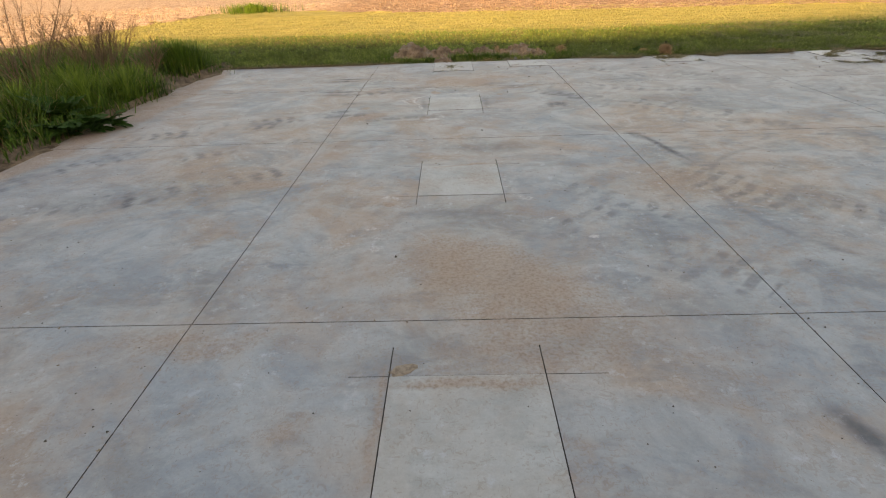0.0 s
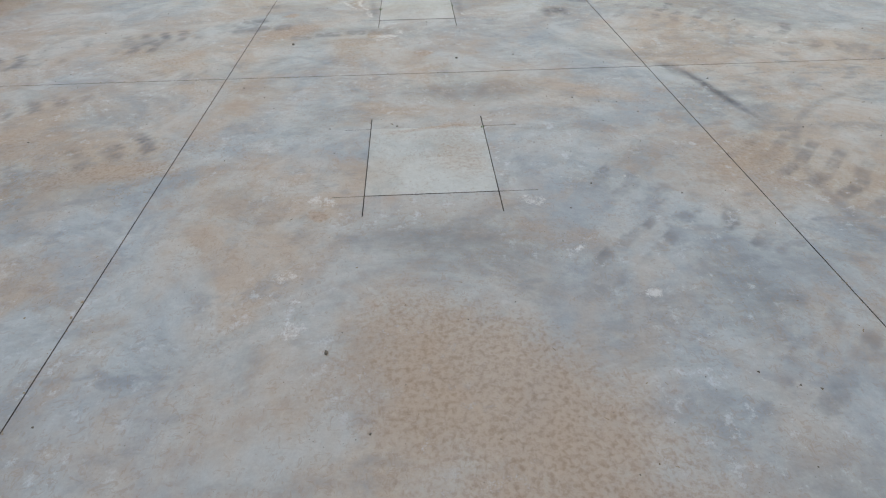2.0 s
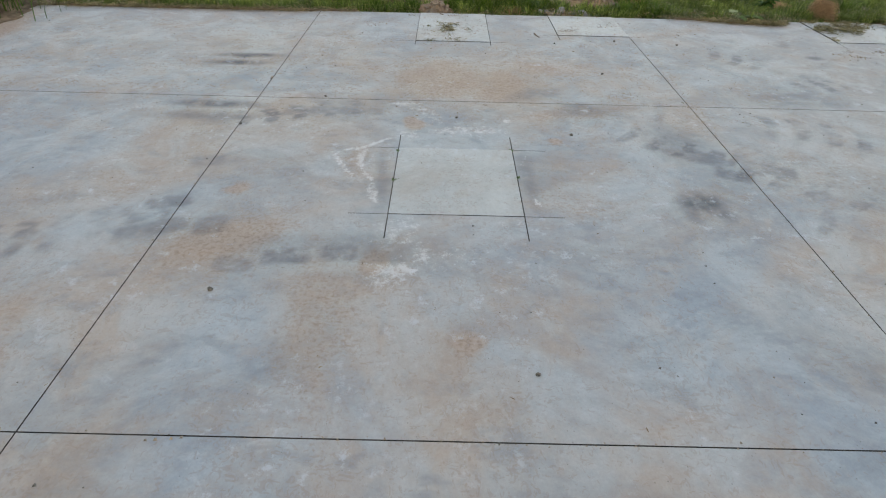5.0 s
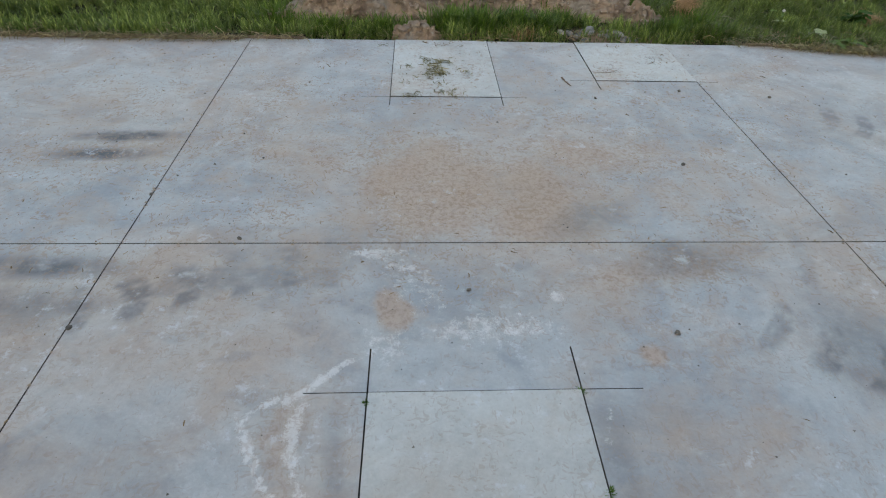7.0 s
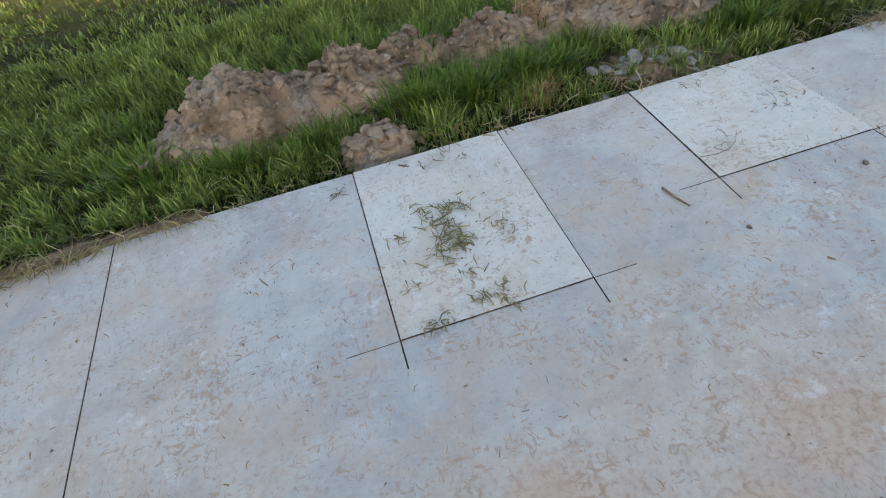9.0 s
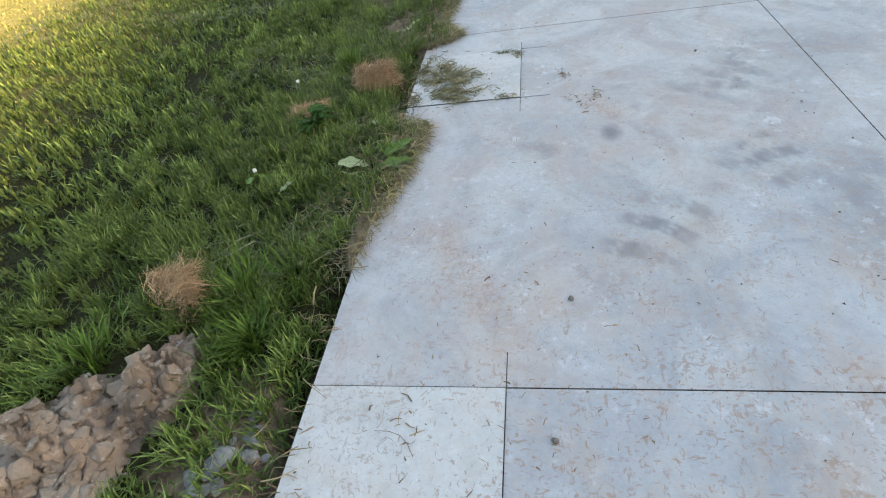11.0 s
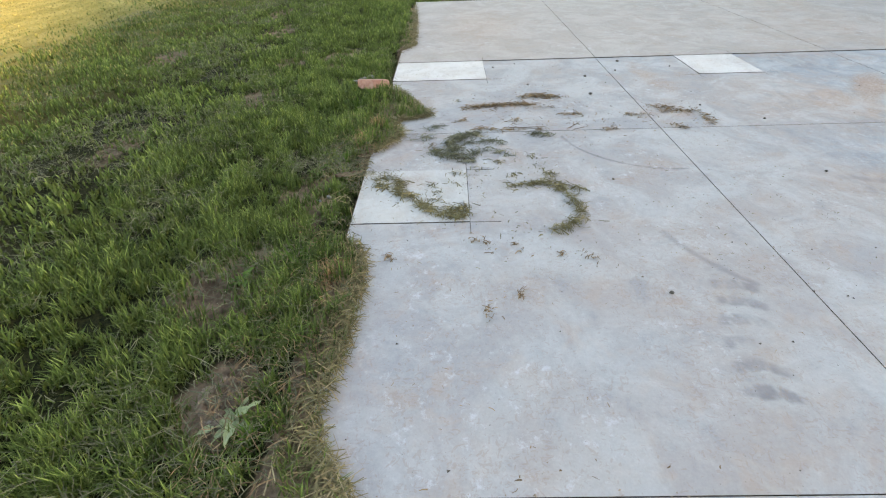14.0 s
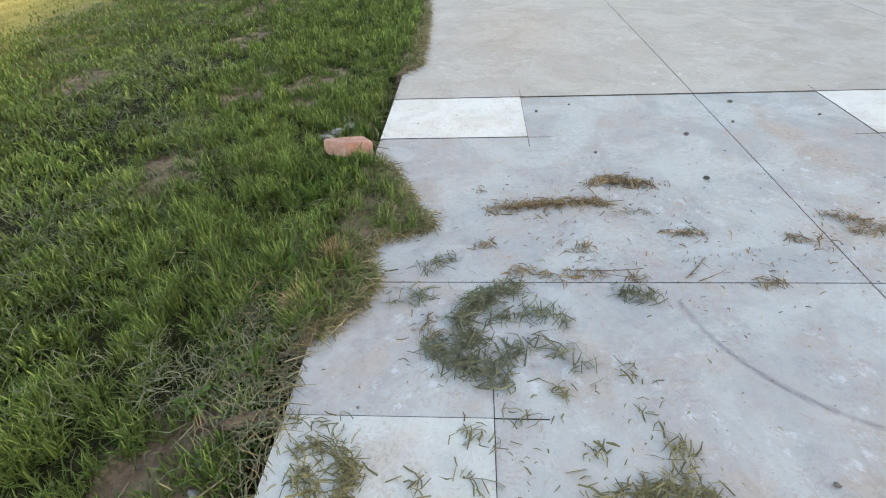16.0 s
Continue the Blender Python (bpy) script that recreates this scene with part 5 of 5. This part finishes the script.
clippings([[(-.03, 9.91), (.15, 9.87)], [(.06, 9.86), (.09, 9.66), (-.05, 9.65)], [(.02, 9.82), (.04, 9.72)]], 1500, .026, CUT, "olive grass clippings strewn over an infill square", .05, .014, .25)
clippings([[(.23, 9.77), (.30, 9.65)], [(-.13, 9.55), (-.12, 9.53)], [(.05, 9.55), (.13, 9.55)], [(.05, 9.42), (.16, 9.39), (.23, 9.36)], [(.17, 9.46), (.18, 9.35)], [(-.15, 9.38), (-.05, 9.35)], [(-.16, 9.79), (-.12, 9.78)], [(-.32, 10.22), (-.31, 10.14)]], 620, .020, CUT,
          "sparse olive grass clippings on an infill square", .04, .010, .2)
clippings([[(1.3, 10.22), (1.6, 10.24)], [(1.55, 9.9), (1.7, 9.95)], [(.0, 10.22), (.3, 10.2)], [(-.7, 9.75), (-.6, 9.8)]], 200, .03, BROWN_CUT, "sparse brown clippings on the slab's rim", .04)
clippings([[(4.44, 10.20), (4.34, 10.13), (4.23, 10.05)], [(4.21, 10.26), (4.19, 10.1), (4.16, 9.97), (4.09, 9.86)], [(4.08, 10.24), (4.05, 10.05), (3.99, 9.92)], [(4.13, 10.2), (4.10, 9.95)], [(3.93, 10.12), (3.90, 9.97), (3.88, 9.82)],
           [(3.86, 10.13), (3.80, 10.02), (3.78, 9.90)], [(3.90, 10.27), (3.79, 10.21)], [(4.36, 10.25), (4.2, 10.25)], [(3.98, 10.02), (3.82, 9.98)]], 2900, .034, CUT, "matted olive grass clippings covering half an infill square", .055, .022, .15)
clippings([[(4.42, 9.76), (4.43, 9.62)], [(4.43, 9.61), (4.32, 9.60)], [(3.78, 9.72), (3.76, 9.61)]], 1100, .017, CUT, "olive grass clippings in an infill square's corner", .045)
clippings([[(4.08, 9.345), (3.93, 9.30)], [(3.70, 9.30), (3.53, 9.22)], [(3.58, 9.25), (3.73, 9.14)]], 420, .018, BROWN_CUT, "small brown clippings on the concrete", .035)
clippings([[(7.13, 10.20), (7.12, 10.08), (7.04, 10.02), (6.93, 10.03), (6.85, 9.94), (6.70, 9.83), (6.61, 9.75), (6.58, 9.64), (6.66, 9.60)], [(7.05, 10.18), (6.98, 10.10)], [(6.67, 9.72), (6.71, 9.59)], [(6.64, 9.70), (6.62, 9.62)]], 2700, .024, CUT,
          "band of olive grass clippings across an infill square", .065, .022, .16)
clippings([[(7.04, 9.82), (6.85, 9.76), (6.78, 9.81)], [(7.23, 10.24), (7.22, 10.08)], [(7.21, 9.68), (7.15, 9.59)], [(7.04, 9.66), (7.03, 9.60)], [(7.03, 10.2), (7.06, 9.99)]], 800, .022, CUT, "thin olive clippings on an infill square", .055)
clippings([[(7.19, 9.03), (7.08, 9.01), (6.93, 8.99), (6.83, 8.94), (6.72, 8.905), (6.62, 8.90), (6.53, 8.93), (6.47, 9.01), (6.41, 9.10)]], 2000, .020, CUT, "curved windrow of grass clippings on the concrete", .065, .02, .14)
clippings([[(7.01, 8.99), (6.91, 8.84)], [(6.98, 9.30), (7.0, 9.22), (7.01, 9.15), (7.05, 9.07), (6.99, 9.03)], [(7.17, 9.02), (7.09, 9.05), (7.02, 9.0)], [(7.02, 9.0), (7.015, 9.23)]], 1300, .017, CUT, "thin windrow of grass clippings on the concrete", .06, .012, .2)
clippings([[(6.33, 9.57), (6.31, 9.48)], [(6.22, 10.03), (6.15, 10.01)], [(6.30, 9.345), (6.28, 9.34)], [(6.22, 9.32), (6.20, 9.315)], [(6.22, 9.49), (6.20, 9.49)], [(6.19, 9.11), (6.16, 9.10)], [(6.17, 8.97), (6.14, 8.95)], [(5.80, 9.50), (5.70, 9.53)], [(5.88, 9.35), (5.82, 9.36)]],
          1100, .014, BROWN_CUT, "small brown tufts of clippings on the concrete", .035)
clippings([[(7.92, 9.46), (7.84, 9.62), (7.74, 9.70), (7.61, 9.67), (7.53, 9.62)], [(7.54, 9.79), (7.47, 9.72), (7.46, 9.62), (7.50, 9.55)], [(7.84, 9.60), (7.80, 9.68)], [(7.58, 9.68), (7.48, 9.66)]], 2900, .028, GREY_CUT, "thick grey-green clump of grass clippings on the concrete", .08, .03, .1)
clippings([[(7.71, 9.57), (7.79, 9.41), (7.70, 9.28)], [(7.54, 9.51), (7.59, 9.39), (7.53, 9.29), (7.45, 9.22)], [(7.50, 9.56), (7.36, 9.54)], [(7.83, 9.98), (7.86, 9.83)], [(8.04, 9.88), (8.12, 9.75)], [(7.61, 9.80), (7.50, 9.79)], [(7.89, 9.04), (7.85, 8.89)]], 1500, .022, GREY_CUT,
          "thin grey-green grass clippings on the concrete", .075, .014, .2)
clippings([[(8.82, 9.01), (8.87, 8.85), (8.79, 8.67)], [(8.83, 8.92), (8.80, 8.75)], [(8.54, 9.57), (8.59, 9.35), (8.615, 9.17), (8.61, 8.94)], [(8.60, 9.3), (8.62, 9.0)]], 2600, .022, BROWN_CUT, "brown dry clippings and chaff across the concrete", .06, .016, .25)
clippings([[(8.53, 8.95), (8.51, 8.78)], [(8.34, 8.72), (8.32, 8.57)], [(8.30, 8.16), (8.22, 8.02)], [(8.49, 7.93), (8.46, 7.80), (8.38, 7.70)], [(8.34, 7.86), (8.33, 7.55)], [(8.25, 7.52), (8.01, 7.58)], [(7.94, 7.82), (8.01, 7.87)],
           [(8.035, 9.47), (7.99, 9.30), (7.995, 9.12)], [(8.25, 9.21), (8.20, 9.11)], [(8.23, 9.63), (8.25, 9.56)], [(7.995, 8.98), (7.975, 8.91)], [(7.94, 8.44), (7.94, 8.34)], [(7.66, 9.85), (7.645, 9.75)]], 1500, .021, BROWN_CUT,
          "sparse brown clippings and chaff across the concrete", .055, .012, .35)
clippings([[(8.45, 9.4), (8.4, 8.5)], [(8.2, 9.3), (8.2, 8.0)], [(8.1, 8.9), (8.05, 8.0)], [(8.7, 9.5), (8.65, 8.6)]], 190, .08, BROWN_CUT, "scattered brown chaff on the concrete", .03, .005, .4)
clippings([[(8.74, 9.65), (8.77, 9.60)], [(7.46, 9.11), (7.45, 9.09)], [(7.32, 9.09), (7.31, 9.085)], [(7.14, 9.29), (7.15, 9.24)], [(7.38, 9.36), (7.33, 9.34)], [(7.26, 9.47), (7.24, 9.44)]], 1300, .018, CUT, "olive clippings on the concrete", .05)
clippings([[(7.35, 9.5), (7.0, 9.4)], [(7.2, 9.2), (6.9, 9.25)], [(7.4, 9.25), (7.2, 9.05)], [(6.5, 9.3), (6.2, 9.4)], [(6.9, 9.45), (6.6, 9.5)]], 170, .07, CUT, "scattered olive clippings on the concrete", .035, .006, .4)


def litter(n, x0, x1, y0, y1, material, label, long=.03):
    x, y = scatter(n, x0, x1, y0, y1)
    keep = rng.random(n) < np.clip((fbm(x, y, 1.4, 61) - .3) * 2.6, .04, 1)
    x, y = x[keep], y[keep]
    n = len(x)
    me = strand_mesh("litter", np.stack([x, y, rng.uniform(.002, .006, n)], 1), rng.uniform(.2, 1, n) * long, rng.uniform(.0015, .0042, n), rng.uniform(0, 6.283, n), rng.normal(0, .08, n),
                     rng.uniform(0, .004, n), rng.random(n), material)
    tagged(new("litter", me), label, "plant litter", kind="stuff")


litter(1500, -2.2, 2.8, 7.7, 10.2, BROWN_CUT, "sparse brown plant litter on the concrete", .03)
litter(1100, 6.0, 10.0, 7.4, 10.2, CUT, "sparse olive plant litter on the concrete", .026)
litter(500, 3.0, 6.0, 8.2, 10.1, BROWN_CUT, "sparse brown plant litter on the concrete")
litter(500, -4, 4, 1.5, 8, BROWN_CUT, "sparse brown plant litter on the concrete", .02)
litter(300, 10.3, 14.4, 6, 10.2, BROWN_CUT, "sparse brown plant litter on the concrete", .05)

# crumbs of soil and grit, as one mesh
V, F = [], []
tet = np.array([(-1, -.8, 0), (1, -.7, 0), (.1, 1, 0), (0, 0, 1.1)])
n = 2600
cx, cy = scatter(n, -4, 10, 1.0, 10.2)
keep = rng.random(n) < np.where(cx < 3, 1, np.where(cy > 7.4, 1, .2)) * np.clip((fbm(cx, cy, .9, 71) - .25) * 2.4, .1, 1)
cx, cy = cx[keep], cy[keep]
n = len(cx)
size = np.clip(rng.exponential(.0016, n) + .0016, 0, .007)
turn = rng.uniform(0, 6.283, n)
c, s = np.cos(turn)[:, None], np.sin(turn)[:, None]
tx, ty = tet[None, :, 0] * c - tet[None, :, 1] * s, tet[None, :, 0] * s + tet[None, :, 1] * c
V = np.stack([cx[:, None] + tx * size[:, None], cy[:, None] + ty * size[:, None], .0005 + np.broadcast_to(tet[None, :, 2], tx.shape) * size[:, None]], 2).reshape(-1, 3)
b = np.arange(n)[:, None] * 4
me = fast_mesh("grit", V, [np.concatenate([b + np.array(t) for t in ((0, 1, 3), (1, 2, 3), (2, 0, 3))])], PEBBLE)
tagged(new("grit", me), "crumbs of dark soil and grit scattered over the concrete", "grit", kind="stuff")

# crumbs caught along the sawn joints
n = 1500
along = rng.random(n) < .5
cx = np.where(along, rng.choice(np.array(XJ[1:6]), n) + rng.normal(0, .007, n), rng.uniform(-4, 10, n))
cy = np.where(along, rng.uniform(1, 10.2, n), rng.choice(np.array(YJ[3:6]), n) + rng.normal(0, .007, n))
size = np.clip(rng.exponential(.0018, n) + .0015, 0, .007)
tx, ty = tet[None, :, 0] * np.ones((n, 1)), tet[None, :, 1] * np.ones((n, 1))
V = np.stack([cx[:, None] + tx * size[:, None], cy[:, None] + ty * size[:, None], .0005 + np.broadcast_to(tet[None, :, 2], tx.shape) * size[:, None]], 2).reshape(-1, 3)
b = np.arange(n)[:, None] * 4
me = fast_mesh("joint_crumbs", V, [np.concatenate([b + np.array(t) for t in ((0, 1, 3), (1, 2, 3), (2, 0, 3))])], SANDY)
tagged(new("joint_crumbs", me), "tan crumbs of silt caught along the sawn joints", "grit", kind="stuff")

# pebbles that can be told apart
pebbles = [chunk_mesh("pebble", r, 80 + k, (1.2, 1, .75), 1, PEBBLE) for k, r in enumerate((.008, .010, .015))]
for k, (x, y) in enumerate(((9.463, 8.273), (10.02, 7.79), (8.87, 8.35), (9.21, 8.90), (10.02, 8.95), (9.65, 7.91), (8.47, 7.48), (5.842, 8.652), (4.135, 8.54), (7.096, 7.194), (7.05, 8.61), (1.605, 9.461),
                            (1.033, 9.348), (2.16, 9.385), (.129, 7.716), (.856, 7.499), (-.279, 2.807), (-.9, 6.0), (.4, 5.6), (1.3, 8.6),
                            (-1.27, 8.33), (-1.26, 7.55), (-.8, 8.02), (9.9, 9.2), (9.75, 7.3), (8.1, 7.1))):
    lay("pebble", pebbles[k % 2 if k > 2 else 2], x, y, .006, 40 * k, "small dark pebble of soil lying on the concrete", "pebble", "pebbles on the slab")

# a spill of sand at an infill square's corner
sand = lay("sand_spill", chunk_mesh("sand_spill", .040, 140, (1.6, .8, .16), 2, SANDY), -.15, 1.765, .001, 20, "small spill of sandy soil at an infill square's corner", "sand")
for x, y, t in ((.455, 7.27, 10), (-.225, 7.24, 40), (.46, 6.95, 70), (-.22, 6.9, 80), (.47, 4.47, 30)):
    tuft("joint_weed", x, y, .012, 26, .02, .004, TALL, "tiny weed growing out of a saw cut", "weed", (.4, 1.0), -.004)

# clods in the ploughed field
n = 11000
cx, cy = rng.uniform(-24, 28, n), rng.uniform(11, 34, n)
keep = cy > field_edge(cx) + .2
cx, cy = cx[keep], cy[keep]
n = len(cx)
size = np.clip(rng.exponential(.03, n) + .02, 0, .10)
octa = np.array([(1, 0, 0), (0, 1, 0), (-1, 0, 0), (0, -1, 0), (0, 0, .8)])
jit = rng.uniform(.6, 1.3, (n, 5, 3))
V = (octa[None] * jit * size[:, None, None] + np.stack([cx, cy, ground_height(cx, cy) - .01], 1)[:, None]).reshape(-1, 3)
b = np.arange(n)[:, None] * 5
me = fast_mesh("field_clods", V, [np.concatenate([b + np.array(t) for t in ((0, 1, 4), (1, 2, 4), (2, 3, 4), (3, 0, 4))])], SOIL)
tagged(new("field_clods", me), "rough brown clods of the ploughed field", "soil", kind="stuff")
n = 5000
x, y = rng.uniform(-26, 28, n), rng.uniform(12, 30, n)
keep = (y > field_edge(x)) & (fbm(x, y, .35, 77) + .02 * (-x) > .5)
x, y = x[keep], y[keep]
n = len(x)
me = blade_mesh("field_stubble", np.stack([x, y, ground_height(x, y) - .01], 1), rng.uniform(.10, .35, n), rng.uniform(.01, .02, n), rng.uniform(.2, 1, n), rng.uniform(0, 6.283, n), rng.random(n), DRY)
tagged(new("field_stubble", me), "pale dry stubble standing in the ploughed field", "stubble", kind="stuff")
